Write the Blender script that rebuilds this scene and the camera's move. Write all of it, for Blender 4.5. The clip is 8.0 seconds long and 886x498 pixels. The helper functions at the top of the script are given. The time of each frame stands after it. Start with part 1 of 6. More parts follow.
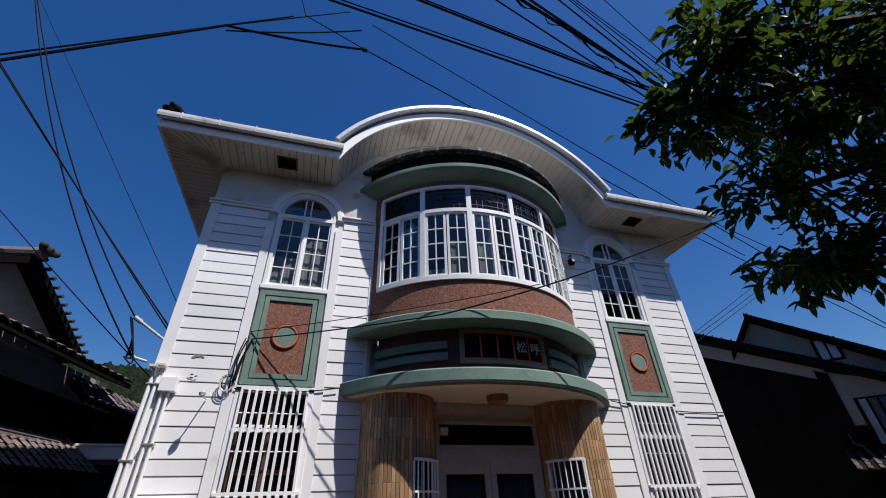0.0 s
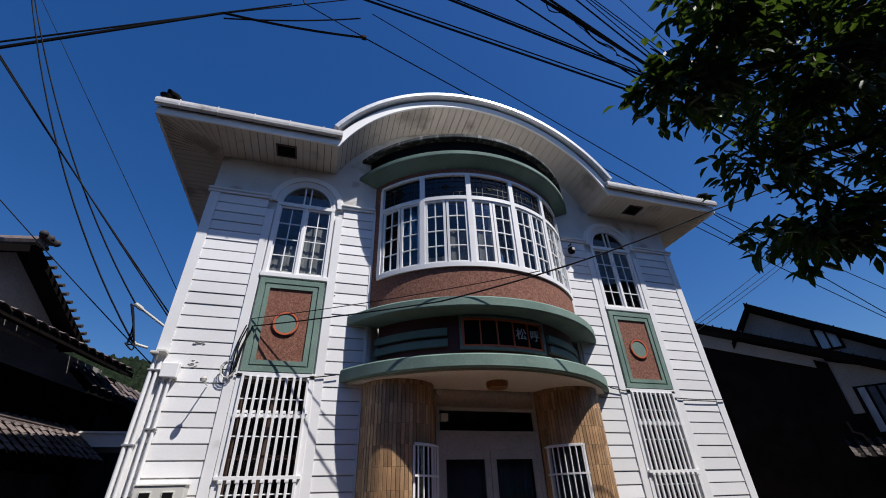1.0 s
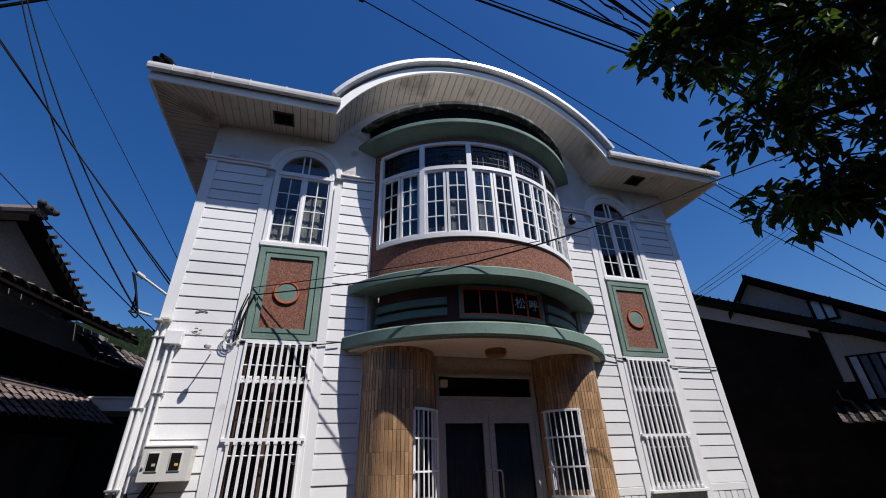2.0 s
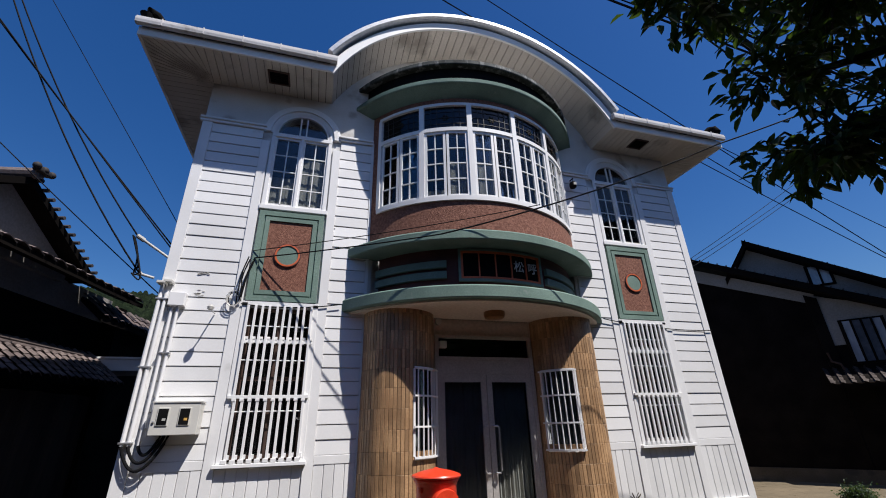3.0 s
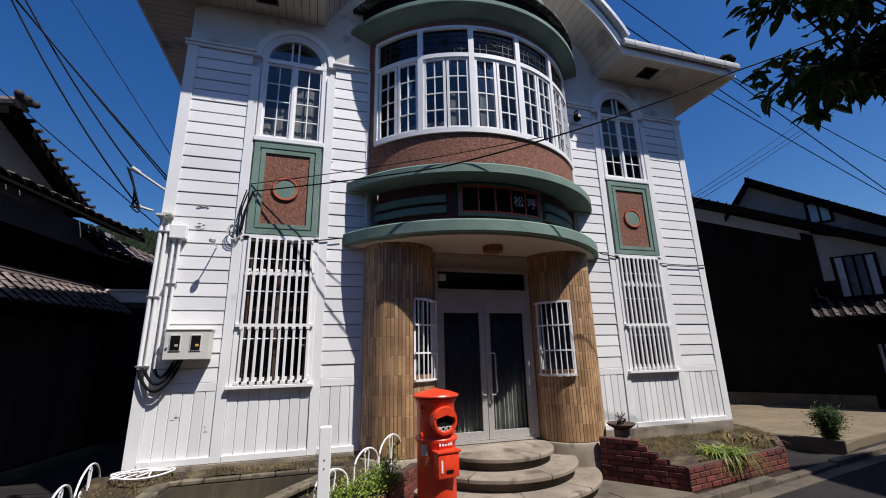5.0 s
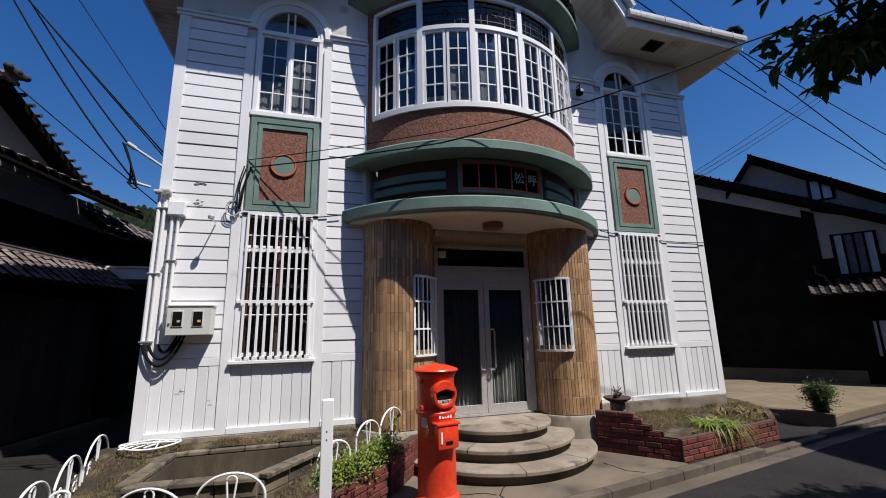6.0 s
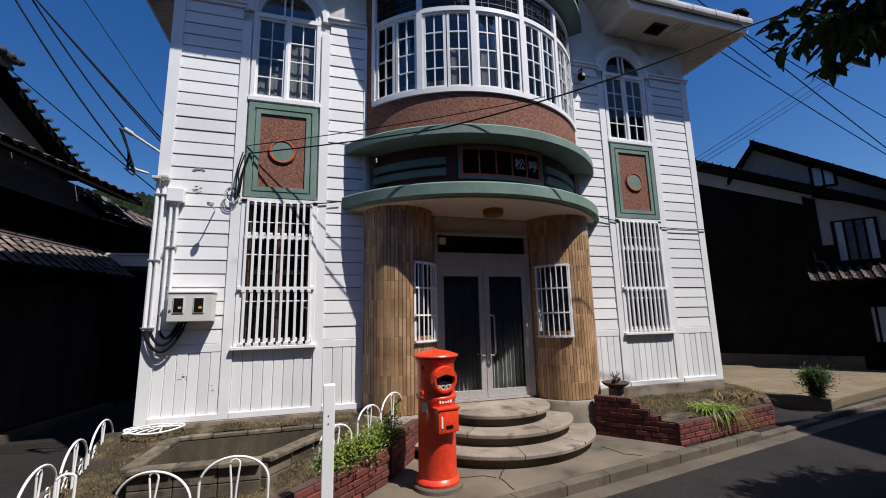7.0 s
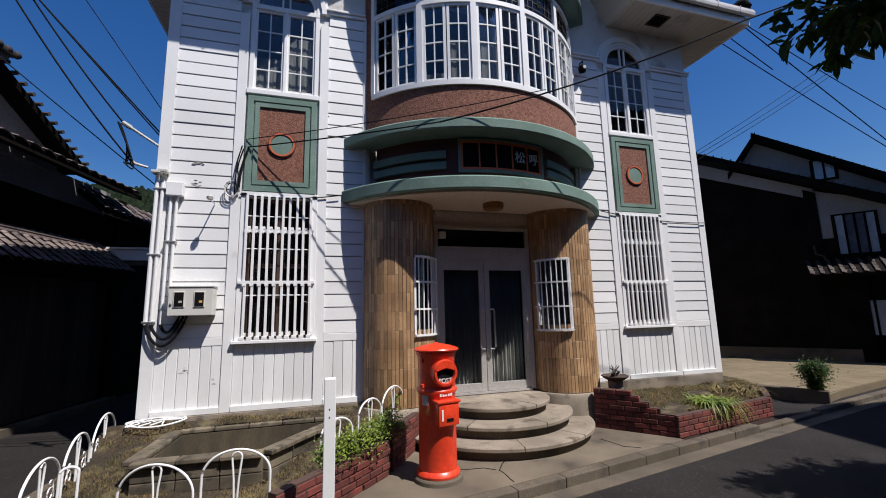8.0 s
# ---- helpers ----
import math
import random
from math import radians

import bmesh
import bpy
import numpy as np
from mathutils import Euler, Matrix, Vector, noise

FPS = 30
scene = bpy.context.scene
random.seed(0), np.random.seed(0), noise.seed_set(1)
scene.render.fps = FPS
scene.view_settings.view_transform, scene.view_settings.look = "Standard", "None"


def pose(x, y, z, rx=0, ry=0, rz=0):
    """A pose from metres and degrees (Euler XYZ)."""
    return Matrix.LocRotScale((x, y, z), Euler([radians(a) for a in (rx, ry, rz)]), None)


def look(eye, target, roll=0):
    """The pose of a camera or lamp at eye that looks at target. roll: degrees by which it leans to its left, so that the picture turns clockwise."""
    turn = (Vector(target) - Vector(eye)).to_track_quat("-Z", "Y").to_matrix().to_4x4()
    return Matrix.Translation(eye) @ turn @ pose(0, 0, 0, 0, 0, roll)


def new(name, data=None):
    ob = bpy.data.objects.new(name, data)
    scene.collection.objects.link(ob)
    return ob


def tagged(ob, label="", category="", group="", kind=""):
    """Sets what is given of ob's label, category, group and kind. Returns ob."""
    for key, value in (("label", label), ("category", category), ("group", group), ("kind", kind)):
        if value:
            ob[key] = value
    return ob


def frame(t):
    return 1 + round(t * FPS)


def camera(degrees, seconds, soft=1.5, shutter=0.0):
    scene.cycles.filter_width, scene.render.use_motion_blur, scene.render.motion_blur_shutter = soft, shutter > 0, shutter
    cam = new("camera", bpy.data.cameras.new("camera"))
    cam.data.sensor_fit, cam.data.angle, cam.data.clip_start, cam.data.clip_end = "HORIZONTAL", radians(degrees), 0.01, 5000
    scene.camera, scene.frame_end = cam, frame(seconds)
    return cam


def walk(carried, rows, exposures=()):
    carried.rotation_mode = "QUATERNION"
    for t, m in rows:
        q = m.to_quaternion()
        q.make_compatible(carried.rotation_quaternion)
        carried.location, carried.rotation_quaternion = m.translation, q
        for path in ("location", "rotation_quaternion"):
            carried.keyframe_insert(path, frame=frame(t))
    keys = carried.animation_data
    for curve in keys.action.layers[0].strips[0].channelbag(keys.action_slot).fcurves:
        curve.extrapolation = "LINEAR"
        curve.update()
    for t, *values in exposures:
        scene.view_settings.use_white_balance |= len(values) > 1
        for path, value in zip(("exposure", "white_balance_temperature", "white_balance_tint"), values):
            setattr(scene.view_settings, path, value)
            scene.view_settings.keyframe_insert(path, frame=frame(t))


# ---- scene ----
cam = camera(94.2, 8.0, soft=1.0)
PATH = [
    (0.0, (-2.467, -6.042, 1.861, 122.72, 1.65, -16.19)),
    (0.5, (-2.455, -6.021, 1.832, 122.49, 1.70, -16.12)),
    (1.0, (-2.439, -5.998, 1.796, 121.72, 1.68, -16.03)),
    (2.5, (-2.423, -5.978, 1.761, 115.40, 1.47, -16.07)),
    (3.0, (-2.416, -5.973, 1.736, 113.12, 1.41, -16.07)),
    (3.5, (-2.418, -5.973, 1.717, 110.85, 1.38, -16.11)),
    (4.0, (-2.415, -5.972, 1.703, 108.81, 1.36, -16.14)),
    (4.5, (-2.416, -5.969, 1.690, 106.55, 1.31, -16.18)),
    (6.0, (-2.418, -5.959, 1.673, 101.40, 1.23, -16.29)),
    (6.5, (-2.419, -5.953, 1.667, 100.34, 1.26, -16.31)),
    (7.0, (-2.418, -5.951, 1.669, 99.59, 1.26, -16.29)),
    (7.5, (-2.421, -5.948, 1.673, 99.05, 1.30, -16.32)),
    (8.0, (-2.421, -5.948, 1.672, 98.72, 1.32, -16.30)),
]
walk(cam, [(t, pose(*p)) for t, p in PATH], exposures=[(0.0, 0.27, 5850, 10), (1.2, 0.28, 5850, 10), (4.5, 0.30, 5850, 10), (8.0, 0.30, 5850, 10)])

# ---- daylight: high sun from the street side ----
SUN = Vector((0.77, -1.0, 2.08)).normalized()
world = bpy.data.worlds.new("world")
scene.world = world
world.use_nodes = True
wn = world.node_tree.nodes
sky = wn.new("ShaderNodeTexSky")
sky.sky_type = "NISHITA"
sky.sun_disc = False
sky.sun_elevation = math.asin(SUN.z)
sky.sun_rotation = math.atan2(SUN.x, SUN.y)
sky.altitude = 400
sky.air_density, sky.dust_density, sky.ozone_density = 1.25, 1.0, 4.5
wn["Background"].inputs["Strength"].default_value = 0.072
hue = wn.new("ShaderNodeHueSaturation")
hue.inputs["Saturation"].default_value = 1.30
hue.inputs["Hue"].default_value = 0.510
world.node_tree.links.new(sky.outputs["Color"], hue.inputs["Color"])
world.node_tree.links.new(hue.outputs["Color"], wn["Background"].inputs["Color"])
sun = new("sun", bpy.data.lights.new("sun", "SUN"))
sun.data.energy, sun.data.angle, sun.data.color = 5.3, radians(0.55), (1.0, 0.89, 0.77)
sun.matrix_world = look(SUN * 60, (0, 0, 0))


# ---- materials ----
def material(name, a, b=None, rough=0.6, metal=0.0, big=1.5, fine=30.0, bump=0.1, depth=0.01, per=0.0, stain=None,
             stain_scale=1.2, stain_at=0.62, stretch=(1, 1, 1), spec=0.5, grain=0.45):
    """Two tones mixed at two scales, fine relief, optional stains and a tone of its own for each piece."""
    m = bpy.data.materials.new(name)
    m.use_nodes = True
    t = m.node_tree
    p = t.nodes["Principled BSDF"]
    p.inputs["Roughness"].default_value, p.inputs["Metallic"].default_value = rough, metal
    p.inputs["Specular IOR Level"].default_value = spec
    geo = t.nodes.new("ShaderNodeNewGeometry")
    mp = t.nodes.new("ShaderNodeMapping")
    mp.inputs["Scale"].default_value = stretch
    t.links.new(geo.outputs["Position"], mp.inputs["Vector"])

    def noisy(scale, detail=4.0):
        n = t.nodes.new("ShaderNodeTexNoise")
        n.inputs["Scale"].default_value, n.inputs["Detail"].default_value = scale, detail
        t.links.new(mp.outputs["Vector"], n.inputs["Vector"])
        return n.outputs["Fac"]

    def mix(fac, c1, c2, kind="MIX"):
        n = t.nodes.new("ShaderNodeMix")
        n.data_type, n.blend_type = "RGBA", kind
        for sock, v in ((n.inputs[0], fac), (n.inputs[6], c1), (n.inputs[7], c2)):
            if isinstance(v, (int, float)):
                sock.default_value = v
            elif isinstance(v, tuple):
                sock.default_value = (*v, 1.0)
            else:
                t.links.new(v, sock)
        return n.outputs[2]

    def ramp(fac, lo, hi, v0=0.0, v1=1.0):
        n = t.nodes.new("ShaderNodeMapRange")
        n.inputs[1].default_value, n.inputs[2].default_value = lo, hi
        n.inputs[3].default_value, n.inputs[4].default_value = v0, v1
        t.links.new(fac, n.inputs[0])
        return n.outputs[0]

    b = b or tuple(c * 0.8 for c in a)
    big_n, fine_n = noisy(big), noisy(fine, 3.0)
    col = mix(ramp(big_n, 0.35, 0.65), a, b)
    col = mix(ramp(fine_n, 0.35, 0.65, 0.0, grain), col, tuple(c * 0.66 for c in b))
    if stain:
        col = mix(ramp(noisy(stain_scale, 8.0), stain_at, stain_at + 0.1, 0.0, 0.85), col, stain)
    if per:
        info = t.nodes.new("ShaderNodeObjectInfo")
        lo, hi = 1.0 - per, 1.0 + per * 0.4
        g = ramp(info.outputs["Random"], 0.0, 1.0, lo, hi)
        comb = t.nodes.new("ShaderNodeCombineColor")
        for k in range(3):
            t.links.new(g, comb.inputs[k])
        col = mix(1.0, col, comb.outputs[0], "MULTIPLY")
    t.links.new(col, p.inputs["Base Color"])
    t.links.new(ramp(big_n, 0.3, 0.7, rough * 0.85, min(1.0, rough * 1.12)), p.inputs["Roughness"])
    if bump:
        bn = t.nodes.new("ShaderNodeBump")
        bn.inputs["Strength"].default_value, bn.inputs["Distance"].default_value = bump, depth
        t.links.new(fine_n, bn.inputs["Height"])
        t.links.new(bn.outputs[0], p.inputs["Normal"])
    return m


def glass_material(name, tint, rough=0.02):
    m = bpy.data.materials.new(name)
    m.use_nodes = True
    t = m.node_tree
    t.nodes.remove(t.nodes["Principled BSDF"])
    fr = t.nodes.new("ShaderNodeFresnel")
    fr.inputs["IOR"].default_value = 1.5
    tr, gl, mx = t.nodes.new("ShaderNodeBsdfTransparent"), t.nodes.new("ShaderNodeBsdfGlossy"), t.nodes.new("ShaderNodeMixShader")
    tr.inputs["Color"].default_value = (*tint, 1)
    gl.inputs["Roughness"].default_value = rough
    nz, bn = t.nodes.new("ShaderNodeTexNoise"), t.nodes.new("ShaderNodeBump")
    nz.inputs["Scale"].default_value = 2.5
    bn.inputs["Strength"].default_value, bn.inputs["Distance"].default_value = 0.12, 0.02
    t.links.new(nz.outputs["Fac"], bn.inputs["Height"])
    t.links.new(bn.outputs[0], gl.inputs["Normal"])
    t.links.new(fr.outputs[0], mx.inputs[0])
    t.links.new(tr.outputs[0], mx.inputs[1])
    t.links.new(gl.outputs[0], mx.inputs[2])
    t.links.new(mx.outputs[0], t.nodes["Material Output"].inputs["Surface"])
    return m


WHITE = material("white_paint", (0.80, 0.80, 0.79), (0.72, 0.72, 0.71), 0.55, big=1.1, fine=70, bump=0.12, depth=0.003, per=0.10, grain=0.10,
                 stain=(0.50, 0.49, 0.46), stain_scale=2.3, stain_at=0.70)
WHITE_TRIM = material("white_trim_paint", (0.80, 0.80, 0.79), (0.73, 0.73, 0.72), 0.5, big=2, fine=70, bump=0.08, depth=0.002, grain=0.08,
                      stain=(0.55, 0.54, 0.51), stain_scale=3.0, stain_at=0.72)
FRAME_WHITE = material("window_white_paint", (0.82, 0.82, 0.81), (0.76, 0.76, 0.75), 0.4, big=3, fine=60, bump=0.05, depth=0.001, grain=0.05)
GUTTER = material("weathered_gutter", (0.70, 0.68, 0.66), (0.56, 0.54, 0.52), 0.5, big=3, fine=40, bump=0.1, depth=0.002, grain=0.2,
                  stain=(0.30, 0.26, 0.23), stain_scale=4.0, stain_at=0.60)
PLASTER = material("weathered_white_plaster", (0.70, 0.70, 0.68), (0.58, 0.57, 0.55), 0.85, big=1.6, fine=45, bump=0.3, depth=0.005, grain=0.2,
                   stain=(0.30, 0.265, 0.23), stain_scale=1.7, stain_at=0.54)
CREAM = material("cream_plaster", (0.66, 0.58, 0.50), (0.60, 0.52, 0.44), 0.8, big=1.3, fine=25, bump=0.15, depth=0.004)
SOFFIT = material("soffit_board_paint", (0.64, 0.585, 0.505), (0.54, 0.49, 0.42), 0.7, big=1.2, fine=60, bump=0.1, depth=0.003,
                  stain=(0.27, 0.235, 0.195), stain_scale=1.4, stain_at=0.60)
GREEN = material("green_mortar", (0.185, 0.275, 0.225), (0.135, 0.205, 0.170), 0.85, big=2.2, fine=60, bump=0.6, depth=0.006,
                 stain=(0.20, 0.25, 0.22), stain_scale=9.0, stain_at=0.62)
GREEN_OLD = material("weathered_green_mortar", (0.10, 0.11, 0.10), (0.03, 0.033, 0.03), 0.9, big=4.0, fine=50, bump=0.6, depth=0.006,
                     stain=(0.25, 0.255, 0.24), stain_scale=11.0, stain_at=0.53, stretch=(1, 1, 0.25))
STUCCO = material("red_brown_stucco", (0.33, 0.145, 0.09), (0.17, 0.07, 0.045), 0.9, big=28.0, fine=95, bump=1.0, depth=0.014)
MAROON = material("dark_maroon_paint", (0.10, 0.030, 0.026), (0.075, 0.024, 0.022), 0.75, big=2, fine=45, bump=0.4, depth=0.005)
ORANGE = material("orange_paint", (0.62, 0.13, 0.03), (0.5, 0.10, 0.03), 0.5, big=6, fine=40, bump=0.1, depth=0.002)
YELLOW = material("yellow_paint", (0.72, 0.42, 0.10), (0.60, 0.34, 0.08), 0.5, big=6, fine=40, bump=0.1, depth=0.002)
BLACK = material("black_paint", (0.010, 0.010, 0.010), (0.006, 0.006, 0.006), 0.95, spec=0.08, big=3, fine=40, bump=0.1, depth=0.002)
TILE = material("tan_wall_tile", (0.55, 0.350, 0.182), (0.35, 0.208, 0.100), 0.50, big=3.5, fine=55, bump=0.25, depth=0.003, per=0.42)
GROUT = material("brown_grout", (0.25, 0.148, 0.072), (0.17, 0.100, 0.050), 0.9, fine=60, bump=0.3, depth=0.003)
ROOF_TILE = material("grey_roof_tile", (0.215, 0.172, 0.158), (0.130, 0.104, 0.098), 0.75, spec=0.25, big=2.5, fine=30, bump=0.25, depth=0.006, per=0.35)
BROWN_TILE = material("brown_roof_tile", (0.075, 0.056, 0.048), (0.045, 0.034, 0.030), 0.7, spec=0.25, big=2.5, fine=30, bump=0.25, depth=0.006, per=0.35)
DARK_TILE = material("dark_ridge_tile", (0.085, 0.078, 0.078), (0.050, 0.046, 0.047), 0.7, spec=0.25, big=3, fine=30, bump=0.25, depth=0.006, per=0.3)
ROOF_METAL = material("pale_roof_metal", (0.55, 0.57, 0.60), (0.46, 0.48, 0.51), 0.4, 0.3, big=2, fine=18, bump=0.05, depth=0.003)
CONCRETE = material("grey_concrete", (0.150, 0.120, 0.084), (0.085, 0.068, 0.048), 0.9, big=1.4, fine=75, bump=0.6, depth=0.005, grain=0.7,
                    stain=(0.05, 0.044, 0.036), stain_scale=2.6, stain_at=0.56)
PAVE = material("patchy_pavement_cement", (0.235, 0.190, 0.132), (0.085, 0.069, 0.050), 0.9, big=1.1, fine=120, bump=0.7, depth=0.004, grain=0.75,
                stain=(0.045, 0.038, 0.030), stain_scale=2.2, stain_at=0.60)
STONE = material("worn_step_stone", (0.35, 0.295, 0.225), (0.20, 0.166, 0.126), 0.85, big=2.5, fine=85, bump=0.5, depth=0.004, grain=0.6,
                 stain=(0.075, 0.058, 0.043), stain_scale=3.6, stain_at=0.56)
ASPHALT = material("worn_asphalt", (0.026, 0.0215, 0.0205), (0.013, 0.0110, 0.0105), 0.92, big=0.8, fine=80, bump=0.9, depth=0.006, grain=0.95,
                   stain=(0.060, 0.053, 0.049), stain_scale=55, stain_at=0.60, spec=0.3)
PAVING = material("tan_paving", (0.205, 0.160, 0.096), (0.155, 0.122, 0.072), 0.9, big=0.9, fine=50, bump=0.4, depth=0.006, per=0.12)
SOIL = material("dry_soil", (0.066, 0.043, 0.021), (0.030, 0.021, 0.011), 1.0, big=3.0, fine=30, bump=1.0, depth=0.03, grain=0.8,
                stain=(0.105, 0.085, 0.040), stain_scale=5.0, stain_at=0.54)
BRICK = material("dark_red_brick", (0.205, 0.046, 0.034), (0.115, 0.029, 0.022), 0.85, big=5, fine=60, bump=0.6, depth=0.005, per=0.45,
                 stain=(0.05, 0.035, 0.03), stain_scale=5.0, stain_at=0.60)
MORTAR = material("grey_mortar", (0.085, 0.044, 0.034), (0.05, 0.028, 0.022), 0.95, fine=60, bump=0.5, depth=0.005)
BLOCK = material("mossy_block", (0.190, 0.155, 0.105), (0.095, 0.078, 0.052), 0.95, big=4, fine=110, bump=0.6, depth=0.005, per=0.45,
                 stain=(0.045, 0.040, 0.027), stain_scale=9.0, stain_at=0.54)
RED = material("glossy_postbox_red", (0.78, 0.060, 0.018), (0.66, 0.045, 0.014), 0.38, big=2.5, fine=25, bump=0.08, depth=0.003,
               stain=(0.42, 0.028, 0.012), stain_scale=6.0, stain_at=0.66)
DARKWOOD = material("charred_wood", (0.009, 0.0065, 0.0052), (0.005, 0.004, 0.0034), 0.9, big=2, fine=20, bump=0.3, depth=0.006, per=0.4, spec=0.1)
BROWNWOOD = material("weathered_brown_wood", (0.085, 0.045, 0.030), (0.05, 0.028, 0.02), 0.85, big=2, fine=25, bump=0.4, depth=0.006,
                     per=0.3, stretch=(1, 1, 0.15))
GREYPLASTER = material("aged_lime_plaster", (0.33, 0.31, 0.285), (0.25, 0.24, 0.22), 0.9, big=1.0, fine=25, bump=0.1, depth=0.004)
ALU = material("aluminium_frame", (0.56, 0.54, 0.51), (0.47, 0.45, 0.43), 0.45, 0.3, big=3, fine=40, bump=0.03, depth=0.001)
STEEL = material("steel", (0.62, 0.62, 0.62), (0.5, 0.5, 0.5), 0.45, 0.8, fine=50, bump=0.02, depth=0.001)
CURTAIN = material("pale_curtain", (0.33, 0.315, 0.28), (0.24, 0.23, 0.205), 0.95, big=3, fine=90, bump=0.2, depth=0.002)
DOOR_CURTAIN = material("grey_door_curtain", (0.60, 0.57, 0.51), (0.46, 0.43, 0.38), 0.95, big=3, fine=90, bump=0.2, depth=0.002)
CABLE = material("black_cable", (0.010, 0.010, 0.011), (0.007, 0.007, 0.008), 0.8, fine=30, bump=0.0, spec=0.1)
INSULATOR = material("pale_insulator", (0.55, 0.54, 0.50), (0.42, 0.41, 0.38), 0.4, fine=30, bump=0.05)
METERBOX = material("beige_meter_box", (0.66, 0.65, 0.60), (0.58, 0.57, 0.52), 0.45, big=2, fine=60, bump=0.05, depth=0.001, grain=0.1)
WOODLAMP = material("amber_lamp_glass", (0.30, 0.14, 0.05), (0.22, 0.10, 0.035), 0.3, fine=30, bump=0.05)
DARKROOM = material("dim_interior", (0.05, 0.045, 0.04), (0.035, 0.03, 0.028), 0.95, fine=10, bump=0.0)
LEAF = material("dark_green_leaf", (0.034, 0.068, 0.014), (0.014, 0.030, 0.007), 0.55, spec=0.3, big=1.6, fine=25, bump=0.1, depth=0.003)
SHRUB = material("bright_shrub_leaf", (0.30, 0.36, 0.045), (0.14, 0.19, 0.026), 0.5, big=4, fine=30, bump=0.1, depth=0.003)
GRASS = material("dry_grass", (0.235, 0.165, 0.062), (0.105, 0.090, 0.030), 0.9, big=3, fine=40, bump=0.0)
BARK = material("grey_brown_bark", (0.075, 0.058, 0.042), (0.04, 0.032, 0.024), 0.95, big=5, fine=30, bump=0.8, depth=0.02, stretch=(1, 1, 0.3))
FOREST = material("wooded_hill", (0.016, 0.025, 0.009), (0.005, 0.010, 0.004), 0.95, big=0.35, fine=0.8, bump=1.0, depth=1.0, spec=0.1)
GLASS = glass_material("window_glass", (0.72, 0.76, 0.78))
GLASS_DARK = glass_material("dark_leaded_glass", (0.10, 0.12, 0.16))


def translucent(m, colour, share):
    """Lets some light through a leaf."""
    t = m.node_tree
    tr, mx = t.nodes.new("ShaderNodeBsdfTranslucent"), t.nodes.new("ShaderNodeMixShader")
    tr.inputs["Color"].default_value = (*colour, 1)
    mx.inputs[0].default_value = share
    t.links.new(t.nodes["Principled BSDF"].outputs[0], mx.inputs[1])
    t.links.new(tr.outputs[0], mx.inputs[2])
    t.links.new(mx.outputs[0], t.nodes["Material Output"].inputs["Surface"])


translucent(LEAF, (0.20, 0.34, 0.035), 0.12)
translucent(SHRUB, (0.22, 0.38, 0.05), 0.3)


# ---- mesh helpers ----
def link(name, bm, mat, parent=None, label="", smooth=False):
    me = bpy.data.meshes.new(name)
    bmesh.ops.recalc_face_normals(bm, faces=bm.faces)
    bm.to_mesh(me)
    bm.free()
    for mm in (mat if isinstance(mat, (list, tuple)) else [mat]):
        me.materials.append(mm)
    if smooth:
        me.set_sharp_from_angle(angle=radians(28))
        me.shade_smooth()
        me.set_sharp_from_angle(angle=radians(28))
    ob = new(name, me)
    if parent:
        ob.parent = parent
    if label:
        tagged(ob, label)
    return ob


def part(name, bm, mat, parent, label="", smooth=False):
    return link(name, bm, mat, parent, label, smooth)


def piece(name, me, parent, m):
    """One more object on a shared mesh, as a piece of its parent."""
    ob = new(name, me)
    ob.parent = parent
    ob.matrix_basis = m
    return ob


def thing(name, label, category, group="", kind="", at=(0, 0, 0)):
    ob = new(name)
    ob.location = at
    ob.empty_display_size = 0.1
    return tagged(ob, label, category, group, kind)


def bmn():
    return bmesh.new()


def box(bm, x0, y0, z0, x1, y1, z1, m=None, bevel=0.0):
    r = bmesh.ops.create_cube(bm, size=1.0)
    t = Matrix.Translation(((x0 + x1) / 2, (y0 + y1) / 2, (z0 + z1) / 2)) @ Matrix.Diagonal((abs(x1 - x0), abs(y1 - y0), abs(z1 - z0), 1))
    bmesh.ops.transform(bm, matrix=(m @ t) if m else t, verts=r["verts"])
    if bevel:
        es = {e for v in r["verts"] for e in v.link_edges}
        bmesh.ops.bevel(bm, geom=list(es), offset=bevel, segments=2, affect="EDGES", profile=0.5)
    return bm


def prism(bm, pts, d):
    """A polygon of 3D points, pushed along the vector d."""
    a = [bm.verts.new(p) for p in pts]
    b = [bm.verts.new(Vector(p) + Vector(d)) for p in pts]
    bm.faces.new(a)
    bm.faces.new(b[::-1])
    n = len(a)
    for i in range(n):
        bm.faces.new((a[i], b[i], b[(i + 1) % n], a[(i + 1) % n]))
    return bm


def sheet(bm, rows, close_u=False, close_v=False, caps=False):
    """A grid of points joined into quads."""
    vs = [[bm.verts.new(p) for p in r] for r in rows]
    nu, nv = len(vs), len(vs[0])
    for i in range(nu if close_u else nu - 1):
        for j in range(nv if close_v else nv - 1):
            bm.faces.new((vs[i][j], vs[(i + 1) % nu][j], vs[(i + 1) % nu][(j + 1) % nv], vs[i][(j + 1) % nv]))
    if caps:
        bm.faces.new(vs[0][::-1])
        bm.faces.new(vs[-1])
    return bm


def polar(cx, cy, r, a, z):
    """A point round (cx, cy): a is in degrees from the street side, growing towards +x."""
    return (cx + r * math.sin(radians(a)), cy - r * math.cos(radians(a)), z)


